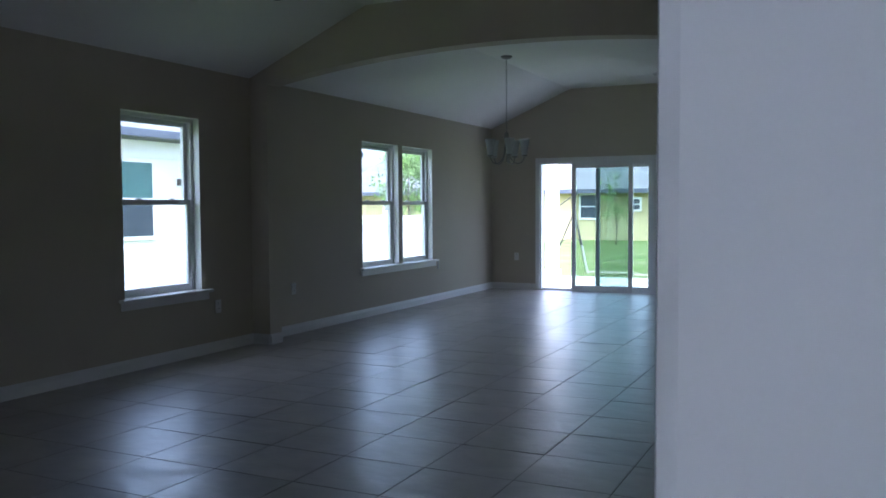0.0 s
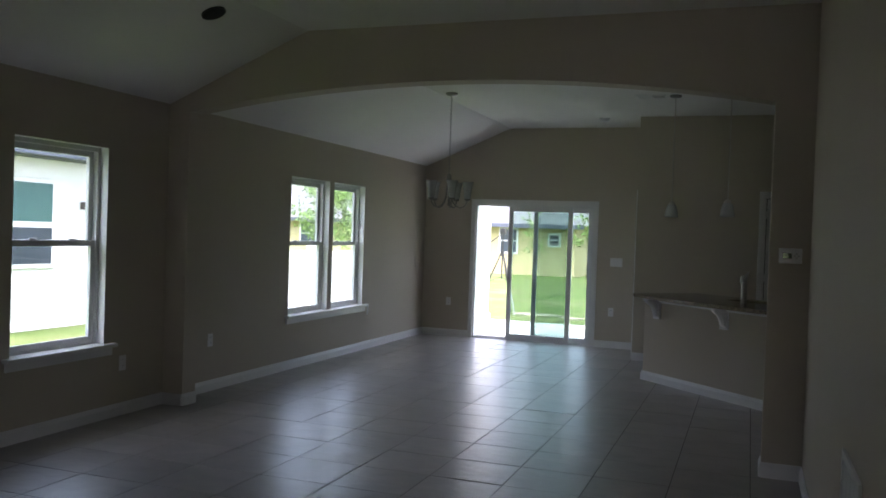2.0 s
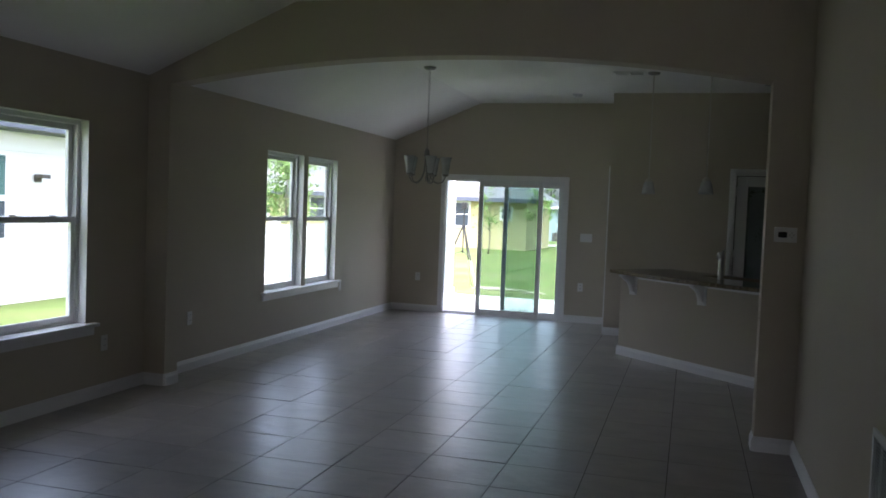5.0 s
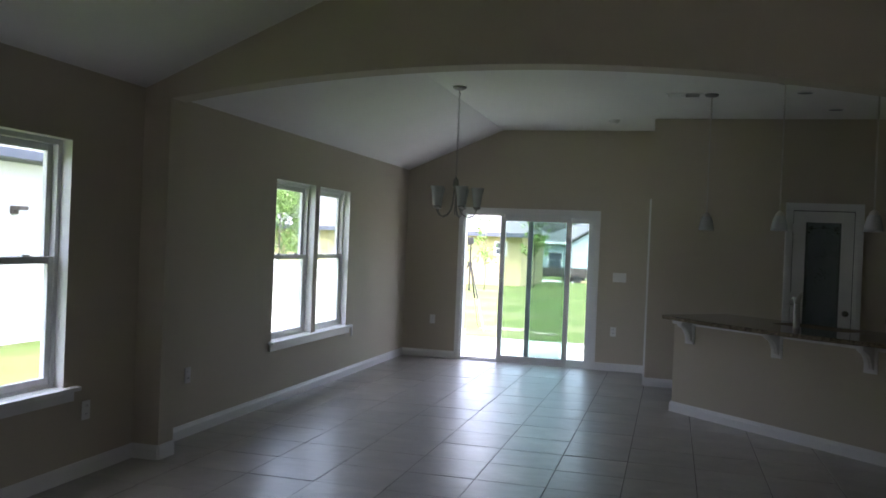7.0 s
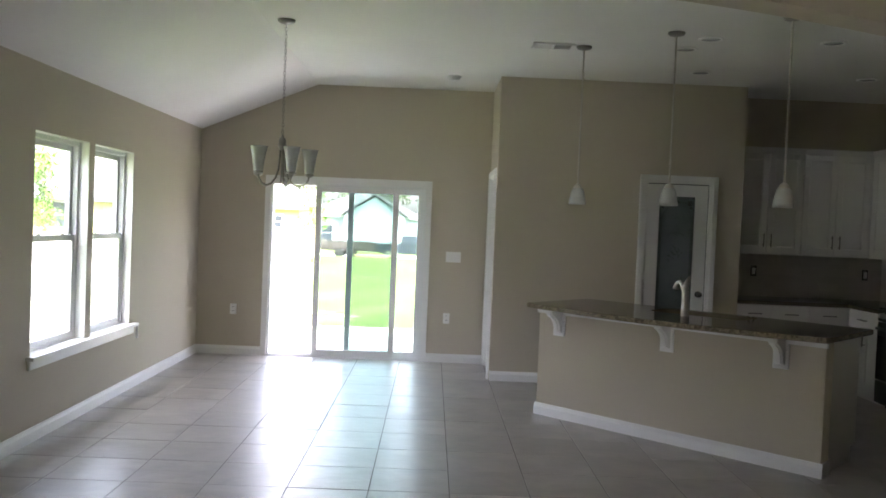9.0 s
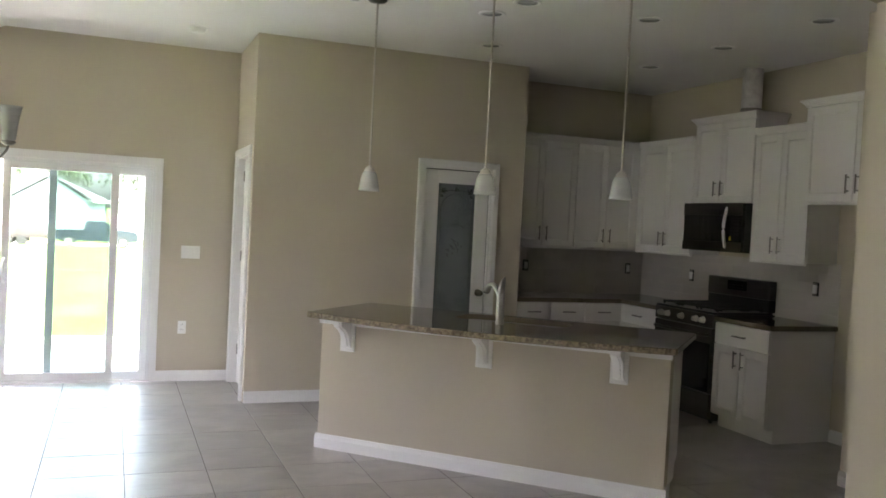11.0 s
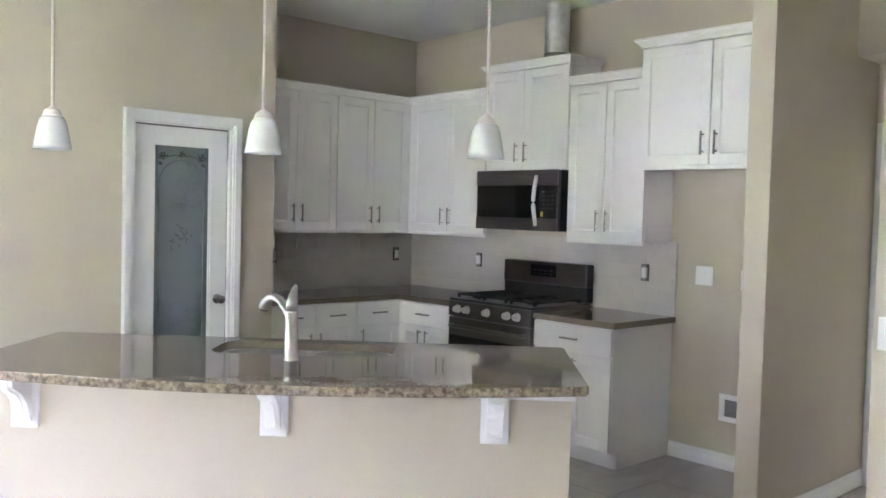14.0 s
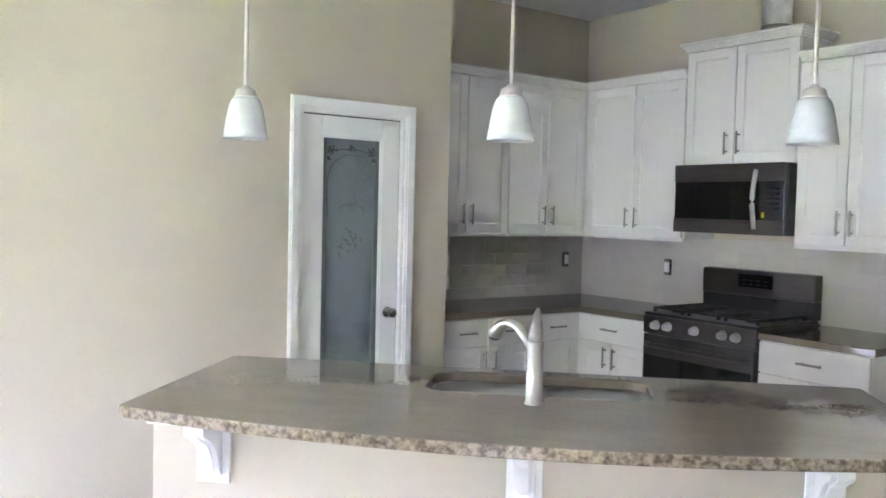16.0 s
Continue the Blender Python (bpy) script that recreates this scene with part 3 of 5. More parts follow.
bm = B()
box(bm, X0, FAR + 0.002, 0.0, X0 + 0.035, FAR + 0.12, Z1, 0.003)
part("side_jamb", bm, VINYL, patio)
part("side_jamb", box(B(), X1 - 0.035, FAR + 0.002, 0.0, X1, FAR + 0.12, Z1, 0.003), VINYL, patio)
part("head", box(B(), X0 + 0.035, FAR + 0.0025, Z1 - 0.035, X1 - 0.035, FAR + 0.12, Z1, 0.003), VINYL, patio)
bm = B()
box(bm, X0 + 0.035, FAR + 0.0025, 0.0, X1 - 0.035, FAR + 0.12, 0.018)
box(bm, X0 + 0.035, FAR + 0.03, 0.018, X1 - 0.035, FAR + 0.036, 0.03)
box(bm, X0 + 0.035, FAR + 0.085, 0.018, X1 - 0.035, FAR + 0.091, 0.03)
part("track", bm, VINYL, patio)


def door_panel(name, xa, xb, y, label, glass):
    bm = B()
    w = 0.062
    box(bm, xa, y, 0.02, xa + w, y + 0.034, Z1 - 0.035, 0.004)
    box(bm, xb - w, y, 0.02, xb, y + 0.034, Z1 - 0.035, 0.004)
    box(bm, xa + w, y + 0.0005, 0.02, xb - w, y + 0.0335, 0.085, 0.004)
    box(bm, xa + w, y + 0.0005, Z1 - 0.1, xb - w, y + 0.0335, Z1 - 0.035, 0.004)
    panel = part(name, bm, VINYL, patio, label)
    pane = part("pane", box(B(), xa + w - 0.005, y + 0.013, 0.08, xb - w + 0.005, y + 0.02, Z1 - 0.095), glass, panel, "faintly green glass pane")
    pane.visible_shadow = False
    return panel


slide = door_panel("sliding_panel", -3.485, -2.575, FAR + 0.02, "", GREEN_PANE)
bm = B()
tube(bm, [(-3.455, FAR + 0.02, 0.86), (-3.455, FAR - 0.018, 0.88), (-3.455, FAR - 0.024, 0.96), (-3.455, FAR - 0.018, 1.04), (-3.455, FAR + 0.02, 1.06)], 0.009)
part("pull_handle", bm, VINYL, slide)
door_panel("fixed_panel", -3.135, X1 - 0.035, FAR + 0.075, "", GREEN_PANE)

# ---- pantry door with etched glass ----
FROST = surface("frosted_glass", [(0.155, 0.185, 0.19), (0.20, 0.235, 0.24)], 0.28, scale=2.0, fine=180, bump=0.03, spec=0.5)
ETCH = surface("etched_line", [(0.10, 0.125, 0.13), (0.13, 0.155, 0.16)], 0.35, scale=9, fine=90)
LEAF_ETCH = surface("etched_leaf", [(0.035, 0.045, 0.04), (0.06, 0.075, 0.06)], 0.4, scale=30, fine=90)
pantry = thing("pantry_door", "closed white pantry door with a frosted etched glass panel", "door", pose(-0.089, PANTRY + 0.02, 0.008))
PW, PH = 0.600, 2.0
bm = B()
box(bm, 0, 0, 0, 0.112, 0.036, PH, 0.003)
box(bm, PW - 0.112, 0, 0, PW, 0.036, PH, 0.003)
box(bm, 0.112, 0.0005, 0, PW - 0.112, 0.0355, 0.24, 0.003)
box(bm, 0.112, 0.0005, PH - 0.105, PW - 0.112, 0.0355, PH, 0.003)
leaf = part("leaf", bm, TRIM, pantry)
bm = B()
for x0, x1, z0, z1 in ((0.112, 0.124, 0.24, PH - 0.105), (PW - 0.124, PW - 0.112, 0.24, PH - 0.105), (0.124, PW - 0.124, 0.24, 0.252), (0.124, PW - 0.124, PH - 0.117, PH - 0.105)):
    box(bm, x0, 0.004, z0, x1, 0.03, z1, 0.002)
part("glazing_bead", bm, TRIM, leaf)
glass_part = part("glass_panel", box(B(), 0.12, 0.015, 0.246, PW - 0.12, 0.021, PH - 0.111), FROST, pantry, "grey frosted glass with an etched arch and leaves")
bm = B()
cx, gz = PW / 2, PH - 0.111
arc = [(cx - 0.148, 0.0135, 0.3)] + [(cx - 0.148, 0.0135, 0.3 + 0.1 * i) for i in range(1, 13)] + [(cx - 0.148 * math.cos(a), 0.0135, gz - 0.24 + 0.148 * math.sin(a)) for a in [math.pi * i / 18 for i in range(19)]] + [(cx + 0.148, 0.0135, 1.5 - 0.1 * i) for i in range(13)]
tube(bm, arc, 0.004, 6)
part("etched_arch", bm, ETCH, glass_part)
for x0, x1 in ((0.124, 0.146), (PW - 0.146, PW - 0.124)):
    part("etched_border", box(B(), x0, 0.0138, 0.252, x1, 0.0152, PH - 0.117), ETCH, glass_part)
rng = random.Random(5)
bm = B()
for x, z, spread, n in ((cx - 0.125, gz - 0.068, 0.034, 22), (cx + 0.125, gz - 0.068, 0.034, 22), (cx, gz - 0.055, 0.02, 11), (cx - 0.142, gz - 0.115, 0.014, 7), (cx + 0.142, gz - 0.115, 0.014, 7)):
    for i in range(n):
        a, d = rng.uniform(0, 6.28), spread * rng.uniform(0.1, 1.0)
        m = Matrix.Translation((x + d * math.cos(a), 0.0135, z + 0.7 * d * math.sin(a))) @ Matrix.Rotation(rng.uniform(0, 6.28), 4, "Y") @ Matrix.Diagonal((rng.uniform(0.008, 0.014), 0.001, rng.uniform(0.003, 0.006), 1))
        bmesh.ops.create_icosphere(bm, subdivisions=1, radius=1, matrix=m)
tube(bm, [(cx - 0.1, 0.0135, gz - 0.075), (cx - 0.05, 0.0135, gz - 0.062), (cx, 0.0135, gz - 0.07), (cx + 0.05, 0.0135, gz - 0.062), (cx + 0.1, 0.0135, gz - 0.075)], 0.003, 6)
part("etched_leaf", bm, LEAF_ETCH, glass_part)
bm = B()
for i in range(16):
    a = rng.uniform(0, 6.28)
    m = Matrix.Translation((cx + rng.gauss(0, 0.042), 0.0138, 1.32 + rng.gauss(0, 0.035))) @ Matrix.Rotation(a, 4, "Y") @ Matrix.Diagonal((rng.uniform(0.012, 0.03), 0.0008, 0.006, 1))
    bmesh.ops.create_icosphere(bm, subdivisions=1, radius=1, matrix=m)
tube(bm, [(cx - 0.08, 0.0138, 1.50), (cx - 0.04, 0.0138, 1.525), (cx + 0.03, 0.0138, 1.525), (cx + 0.085, 0.0138, 1.50), (cx + 0.06, 0.0138, 1.49)], 0.003, 6)
part("etched_spray", bm, ETCH, glass_part)
knob(pantry, Matrix.Translation((PW - 0.058, 0, 0.925)))
for z in (0.2, 1.035, 1.77):
    part("hinge", box(B(), -0.012, -0.01, z, 0.006, 0.0, z + 0.09, 0.003), TRIM, pantry)


# ---- kitchen cabinets ----
def bar_pull(parent, x, y, z, length, upright=True):
    bm = B()
    d = Vector((0, 0, length / 2)) if upright else Vector((length / 2, 0, 0))
    c = Vector((x, y - 0.03, z))
    rod(bm, c - d, c + d, 0.0062, seg=10)
    for s in (-0.72, 0.72):
        p = c + d * s
        rod(bm, p, p + Vector((0, 0.031, 0)), 0.0048, seg=8)
    part("handle", bm, NICKEL, parent, "brushed nickel bar handle")


def shaker(name, parent, x0, x1, z0, z1, handle=None):
    """A framed front, proud of the body; handle: (x, z, upright)."""
    w = 0.058
    if z1 - z0 < 0.2:
        front = part(name, box(B(), x0, -0.02, z0, x1, 0.0, z1, 0.003), CABINET, parent)
    else:
        bm = B()
        x2, x3, z2, z3 = x0 + w - 0.002, x1 - w + 0.002, z0 + w - 0.002, z1 - w + 0.002
        rows = []
        for inset, y in ((0.0, -0.001), (0.0, -0.0165), (0.009, -0.011)):
            rows.append([bm.verts.new((x, y, z)) for x, z in ((x2 + inset, z2 + inset), (x3 - inset, z2 + inset), (x3 - inset, z3 - inset), (x2 + inset, z3 - inset))])
        for a, b in zip(rows, rows[1:]):
            for i in range(4):
                bm.faces.new((a[i], a[(i + 1) % 4], b[(i + 1) % 4], b[i]))
        bm.faces.new(rows[-1])
        bm.faces.new(rows[0][::-1])
        front = part(name, bm, CABINET, parent)
        part("stile", box(B(), x0, -0.02, z0, x0 + w, 0.0, z1, 0.002), CABINET, front)
        part("stile", box(B(), x1 - w, -0.02, z0, x1, 0.0, z1, 0.002), CABINET, front)
        part("rail", box(B(), x0 + w, -0.0195, z0, x1 - w, -0.0005, z0 + w, 0.002), CABINET, front)
        part("rail", box(B(), x0 + w, -0.0195, z1 - w, x1 - w, -0.0005, z1, 0.002), CABINET, front)
    if handle:
        bar_pull(front, handle[0], -0.02, handle[1], 0.135, handle[2])
    return front


def crown(parent, w, z, d, left=True, right=True):
    """Stepped crown along the front and the free sides of a cabinet."""
    bm = B()
    for out, a, b in ((0.008, 0.0, 0.014), (0.016, 0.014, 0.027), (0.027, 0.027, 0.04), (0.04, 0.04, 0.055)):
        box(bm, -out if left else 0, -0.02 - out, z + a, w + (out if right else 0), d, z + b, 0.002)
    part("crown", bm, CABINET, parent)


def upper(m, w, z0, z1, d, splits, label, left=True, right=True, filler=None):
    """A wall cabinet: splits are the fronts' (x0, x1, handle x)."""
    cab = thing("wall_cabinet", label, "cabinet", m @ Matrix.Translation((0, 0, z0)), "kitchen wall cabinets")
    h = z1 - z0
    bm = B()
    box(bm, 0, 0, 0, w, d, h, 0.002)
    part("body", bm, CABINET, cab)
    part("light_rail", box(B(), 0.002, -0.018, -0.022, w - 0.002, 0.0, 0.0, 0.002), CABINET, cab)
    for x0, x1, hx in splits:
        shaker("door", cab, x0 + 0.003, x1 - 0.003, 0.004, h - 0.006, (hx, 0.125, True))
    if filler:
        part("filler", box(B(), filler[0], -0.019, 0.004, filler[1], 0.0, h - 0.006, 0.001), CABINET, cab)
    crown(cab, w, h, d, left, right)
    return cab


FACE_W = turned(-90)
UD = 0.30
# along the range wall, seen from the island: corner pair, over the microwave, right of it, over the refrigerator space
FX = RANGE_WALL - UD
yc = BACK - 0.32
upper(pose(FX, yc - 0.003, 0) @ FACE_W, yc - 0.003 - 10.58, 1.372, 2.391, UD, [(0.027, 0.452, 0.415), (0.452, 0.868, 0.495)], "white painted two-door wall cabinet in the kitchen corner", False, False, (0.0, 0.028))
upper(pose(FX - 0.01, 10.58, 0) @ FACE_W, 0.765, 1.835, 2.541, UD + 0.01, [(0.0, 0.36, 0.31), (0.36, 0.765, 0.395)], "white raised wall cabinet above the microwave")
upper(pose(FX, 9.81, 0) @ FACE_W, 0.605, 1.372, 2.391, UD, [(0.0, 0.297, 0.26), (0.297, 0.605, 0.335)], "white two-door wall cabinet beside the microwave", False, False)
upper(pose(FX - 0.072, 9.2, 0) @ FACE_W, 0.945, 1.835, 2.546, UD + 0.072, [(0.0, 0.47, 0.43), (0.47, 0.945, 0.515)], "white wall cabinet above the empty refrigerator space")
# along the back wall
YB = BACK - 0.30
upper(pose(0.847, YB, 0), 0.743, 1.372, 2.391, 0.30, [(0.0, 0.387, 0.35), (0.387, 0.743, 0.425)], "white two-door wall cabinet beside the pantry wall", False, False)
upper(pose(1.592, YB, 0), 0.726, 1.372, 2.391, 0.30, [(0.0, 0.346, 0.31), (0.346, 0.69, 0.388)], "white two-door wall cabinet meeting the corner", False, False, (0.689, 0.7255))



def base_cabinet(m, w, d, fronts, label, side=False, filler=None):
    """fronts: (kind, x0, x1, z0, z1, handle)."""
    cab = thing("base_cabinet", label, "cabinet", m, "kitchen base cabinets")
    part("body", box(B(), 0, 0, 0.105, w, d, 0.857, 0.002), CABINET, cab)
    part("toe_kick", box(B(), 0.0, 0.065, 0.0, w - (0.0 if side else 0.002), d, 0.105), CABINET, cab)
    for kind, x0, x1, z0, z1, hd in fronts:
        shaker(kind, cab, x0 + 0.003, x1 - 0.003, z0, z1, hd)
    if filler:
        part("filler", box(B(), filler[0], -0.019, 0.115, filler[1], 0.0, 0.85, 0.001), CABINET, cab)
    return cab


BX = RANGE_WALL - 0.62
w = 0.615
base_cabinet(pose(BX, 9.79, 0) @ FACE_W, w, 0.62, [("drawer", 0, w, 0.685, 0.85, (w / 2, 0.768, False)), ("door", 0, w / 2, 0.115, 0.677, (w / 2 - 0.04, 0.585, True)), ("door", w / 2, w, 0.115, 0.677, (w / 2 + 0.04, 0.585, True))], "white base cabinet with one drawer beside the range", True)
y_corner = BACK - 0.60 - 0.023
w = y_corner - 10.585
lead = y_corner - 11.145
base_cabinet(pose(BX, y_corner, 0) @ FACE_W, w, 0.62, [("drawer", lead, w, 0.685, 0.85, ((w + lead) / 2, 0.768, False)), ("door", lead, (w + lead) / 2, 0.115, 0.677, ((w + lead) / 2 - 0.04, 0.585, True)), ("door", (w + lead) / 2, w, 0.115, 0.677, ((w + lead) / 2 + 0.04, 0.585, True))], "white base cabinet between corner and range", False, (0.0, lead + 0.001))
YF = BACK - 0.60
base_cabinet(pose(0.847, YF, 0), 0.735, 0.60, [("drawer", 0.0, 0.363, 0.685, 0.85, (0.185, 0.768, False)), ("drawer", 0.363, 0.735, 0.685, 0.85, (0.549, 0.768, False)), ("door", 0.0, 0.363, 0.115, 0.677, (0.323, 0.585, True)), ("door", 0.363, 0.735, 0.115, 0.677, (0.403, 0.585, True))], "white base cabinet with two drawers beside the pantry wall")
base_cabinet(pose(1.584, YF, 0), 0.43, 0.60, [("drawer", 0.0, 0.39, 0.685, 0.85, (0.195, 0.768, False)), ("door", 0.0, 0.39, 0.115, 0.677, (0.04, 0.585, True))], "white corner base cabinet with a drawer", False, (0.389, 0.4145))

# worktops
bm = B()
prism(bm, [(0.846, YF - 0.035), (BX - 0.035, YF - 0.035), (BX - 0.035, 10.587), (RANGE_WALL - 0.001, 10.587), (RANGE_WALL - 0.001, BACK - 0.001), (0.846, BACK - 0.001)], 0.859, 0.897, 0.006)
solid("worktop", bm, GRANITE, "speckled brown granite worktop round the kitchen corner", "worktop")
bm = B()
prism(bm, [(BX - 0.035, 9.15), (RANGE_WALL - 0.001, 9.15), (RANGE_WALL - 0.001, 9.787), (BX - 0.035, 9.787)], 0.859, 0.897, 0.006)
solid("worktop", bm, GRANITE, "short speckled brown granite worktop beside the range", "worktop")

# ---- range ----
RW = 0.785
rng_ob = thing("range", "dark stainless gas range with black cooktop and rear panel", "range", pose(BX - 0.03, 10.58, 0) @ FACE_W)
part("body", box(B(), 0.004, 0.03, 0.03, RW - 0.004, 0.63, 0.905, 0.004), BLACK, rng_ob)
part("cooktop", box(B(), 0.0, -0.005, 0.905, RW, 0.60, 0.925, 0.005), BLACK, rng_ob)
bm = B()
box(bm, 0.0, -0.012, 0.80, RW, 0.03, 0.905, 0.005)
panel = part("control_panel", bm, DARK_STEEL, rng_ob)
for x in (0.10, 0.19, 0.385, 0.575, 0.665):
    part("knob", lathe(B(), [(0.0, 0.04), (0.019, 0.04), (0.022, 0.034), (0.024, 0.008), (0.029, 0.006), (0.029, 0.0)], 18, Matrix.Translation((x, -0.012, 0.852)) @ Matrix.Rotation(radians(90), 4, "X")), STEEL, panel)
oven = part("oven_door", box(B(), 0.006, -0.014, 0.26, RW - 0.006, 0.03, 0.79, 0.005), DARK_STEEL, rng_ob)
part("window", box(B(), 0.02, -0.018, 0.27, RW - 0.02, -0.013, 0.665), BLACK_GLASS, oven)
bm = B()
tube(bm, [(0.05, -0.014, 0.735), (0.055, -0.05, 0.735), (0.09, -0.06, 0.735), (RW / 2, -0.062, 0.735), (RW - 0.09, -0.06, 0.735), (RW - 0.055, -0.05, 0.735), (RW - 0.05, -0.014, 0.735)], 0.013)
part("handle", bm, DARK_STEEL, oven)
drawer = part("drawer", box(B(), 0.006, -0.012, 0.05, RW - 0.006, 0.03, 0.25, 0.005), DARK_STEEL, rng_ob)
for x in (0.05, RW - 0.09):
    for y in (0.08, 0.55):
        part("foot", rod(B(), (x + 0.02, y, 0.0), (x + 0.02, y, 0.031), 0.016), BLACK, rng_ob)
bm = B()
box(bm, 0.004, 0.555, 0.925, RW - 0.004, 0.63, 1.03, 0.004)
part("rear_riser", bm, BLACK, rng_ob)
guard = part("backguard", box(B(), 0.0, 0.548, 1.03, RW, 0.63, 1.19, 0.012), DARK_STEEL, rng_ob)
part("display", box(B(), 0.275, 0.543, 1.085, 0.51, 0.549, 1.165), BLACK_GLASS, guard)
for i in range(4):
    for z in (1.10, 1.125):
        part("print", box(B(), 0.30 + i * 0.05, 0.5415, z, 0.325 + i * 0.05, 0.5435, z + 0.005), DARK_STEEL, guard)
for gx in (0.03, 0.285, 0.54):
    bm = B()
    gw = 0.205
    for x in (gx, gx + gw):
        box(bm, x - 0.006, 0.05, 0.940, x + 0.006, 0.53, 0.955)
    for y in (0.05, 0.17, 0.29, 0.41, 0.53):
        box(bm, gx, y - 0.006, 0.943, gx + gw, y + 0.006, 0.957)
    for x in (gx, gx + gw):
        for y in (0.06, 0.52):
            box(bm, x - 0.008, y - 0.008, 0.924, x + 0.008, y + 0.008, 0.942)
    part("grate", bm, IRON, rng_ob)
for x, y, r in ((0.14, 0.15, 0.045), (0.14, 0.42, 0.035), (0.39, 0.29, 0.05), (0.65, 0.15, 0.035), (0.65, 0.42, 0.045)):
    part("burner", lathe(B(), [(0.0, 0.936), (r * 0.8, 0.936), (r, 0.93), (r, 0.924)], 20, Matrix.Translation((x, y, 0))), IRON, rng_ob)

# ---- microwave ----
MZ0, MZ1, MW = 1.418, 1.832, 0.765
micro = thing("microwave", "dark stainless over-the-range microwave with a curved handle", "microwave", pose(RANGE_WALL - 0.40, 10.58, MZ0) @ FACE_W)
H = MZ1 - MZ0
part("body", box(B(), 0, 0.02, 0.0, MW, 0.399, H, 0.004), BLACK, micro)
mdoor = part("door", box(B(), 0.002, -0.012, 0.004, MW - 0.002, 0.02, H - 0.002, 0.006), BLACK_GLASS, micro, "black glass microwave door")
part("top_band", box(B(), 0.0, -0.016, H - 0.105, MW, -0.010, H, 0.003), DARK_STEEL, mdoor)
part("bottom_band", box(B(), 0.0, -0.016, 0.0, MW, -0.010, 0.085, 0.003), DARK_STEEL, mdoor)
bm = B()
pts = [(0.577, -0.014 - 0.03 * math.sin(math.pi * i / 12), 0.035 + (H - 0.075) * i / 12) for i in range(13)]
tube(bm, pts, 0.014)
part("handle", bm, STEEL, mdoor, "bright curved bar handle")
TAG = surface("yellow_tag", [(0.62, 0.52, 0.04), (0.7, 0.6, 0.06)], 0.5)
part("tag", box(B(), 0.622, -0.0165, 0.098, 0.639, -0.0125, 0.13), TAG, mdoor, "small yellow sticker")
for i in range(5):
    for j in range(3):
        part("key", box(B(), 0.632 + j * 0.038, -0.0135, 0.15 + i * 0.028, 0.654 + j * 0.038, -0.0125, 0.156 + i * 0.028), BLACK, mdoor)

# duct above the cabinet
duct = thing("exhaust_duct", "shiny galvanised exhaust duct with a foil-taped foot", "duct", pose(RANGE_WALL - 0.17, 10.07, 2.596))
part("pipe", rod(B(), (0, 0, 0.0), (0, 0, FLAT_Z - 2.597), 0.085, seg=28), DUCT, duct)
bm = B()
lathe(bm, [(0.0865, 0.01), (0.0905, 0.012), (0.089, 0.035), (0.091, 0.05), (0.0865, 0.055)], 28)
part("collar", bm, NICKEL, duct)

# backsplash tiles: 15 x 7.5 cm, in running bond
SW, SH = 0.20, 0.0788
def splash_cells(length):
    cells = []
    for r in range(6):
        x = -(r % 2) * SW / 2
        while x < length - 0.004:
            a, b = max(0, x), min(length, x + SW)
            if b - a > 0.01:
                cells.append((a, b, 0.899 + r * SH))
            x += SW
    return cells


def splash(name, length, m, label):
    wall_ob = tagged(new(name, mesh_of(box(B(), 0, -0.004, 0.897, length, 0.0, 1.374), name, SPLASH)), label, "backsplash", "", "structure")
    wall_ob.matrix_basis = m
    cache = {}
    for a, b, z in splash_cells(length):
        key = round(b - a, 3)
        if key not in cache:
            cache[key] = mesh_of(box(B(), 0.0006, -0.006, 0.0006, b - a - 0.0006, 0.0, SH - 0.0006, 0.0006), "tile", SPLASH)
        t = new("tile", cache[key])
        t.parent = wall_ob
        t.matrix_basis = Matrix.Translation((a, -0.0035, z))


# ---- island ----
ISLAND = pose(-1.412, 9.683, 0, 0, 0, -44.3)
island = thing("kitchen_island", "kitchen island with a beige plaster front and white baseboard", "island", ISLAND)
LEN = 2.378
bm = B()
box(bm, 0.055, 0.125, 0, 2.33, 0.255, 0.877, 0.004)
part("front_wall", bm, WALL, island, "beige painted plaster front")
bm = B()
box(bm, 0.067, 0.255, 0.1, 0.80, 0.835, 0.877, 0.003)
box(bm, 1.64, 0.255, 0.1, 2.303, 0.835, 0.877, 0.003)
box(bm, 0.80, 0.255, 0.1, 1.64, 0.826, 0.66)
box(bm, 0.80, 0.826, 0.1, 1.64, 0.835, 0.877)
part("cabinet_body", bm, CABINET, island, "white painted cabinet back")
part("toe_kick", box(B(), 0.069, 0.255, 0.0, 2.301, 0.765, 0.1), CABINET, island)
for i in range(4):
    x = 0.067 + i * 0.559
    bm = B()
    box(bm, x + 0.004, 0.835, 0.115, x + 0.559, 0.853, 0.868, 0.003)
    part("cabinet_front", bm, CABINET, island)
bm = B()
SEC = [(0.125, 0.0), (0.11, 0.0), (0.11, 0.065), (0.114, 0.075), (0.117, 0.082), (0.12, 0.094), (0.125, 0.096)]
extrude_x(bm, SEC, 0.04, 2.345)
part("baseboard", bm, TRIM, island, "white baseboard")
bm = B()
box(bm, 0.04, 0.125, 0, 0.055, 0.255, 0.096, 0.003)
part("baseboard", bm, TRIM, island, "white baseboard")
bm = B()
box(bm, 2.33, 0.125, 0, 2.345, 0.255, 0.096, 0.003)
part("baseboard", bm, TRIM, island, "white baseboard")
part("apron_trim", box(B(), 0.043, 0.105, 0.835, 2.342, 0.125, 0.877, 0.004), TRIM, island, "white trim strip under the worktop")


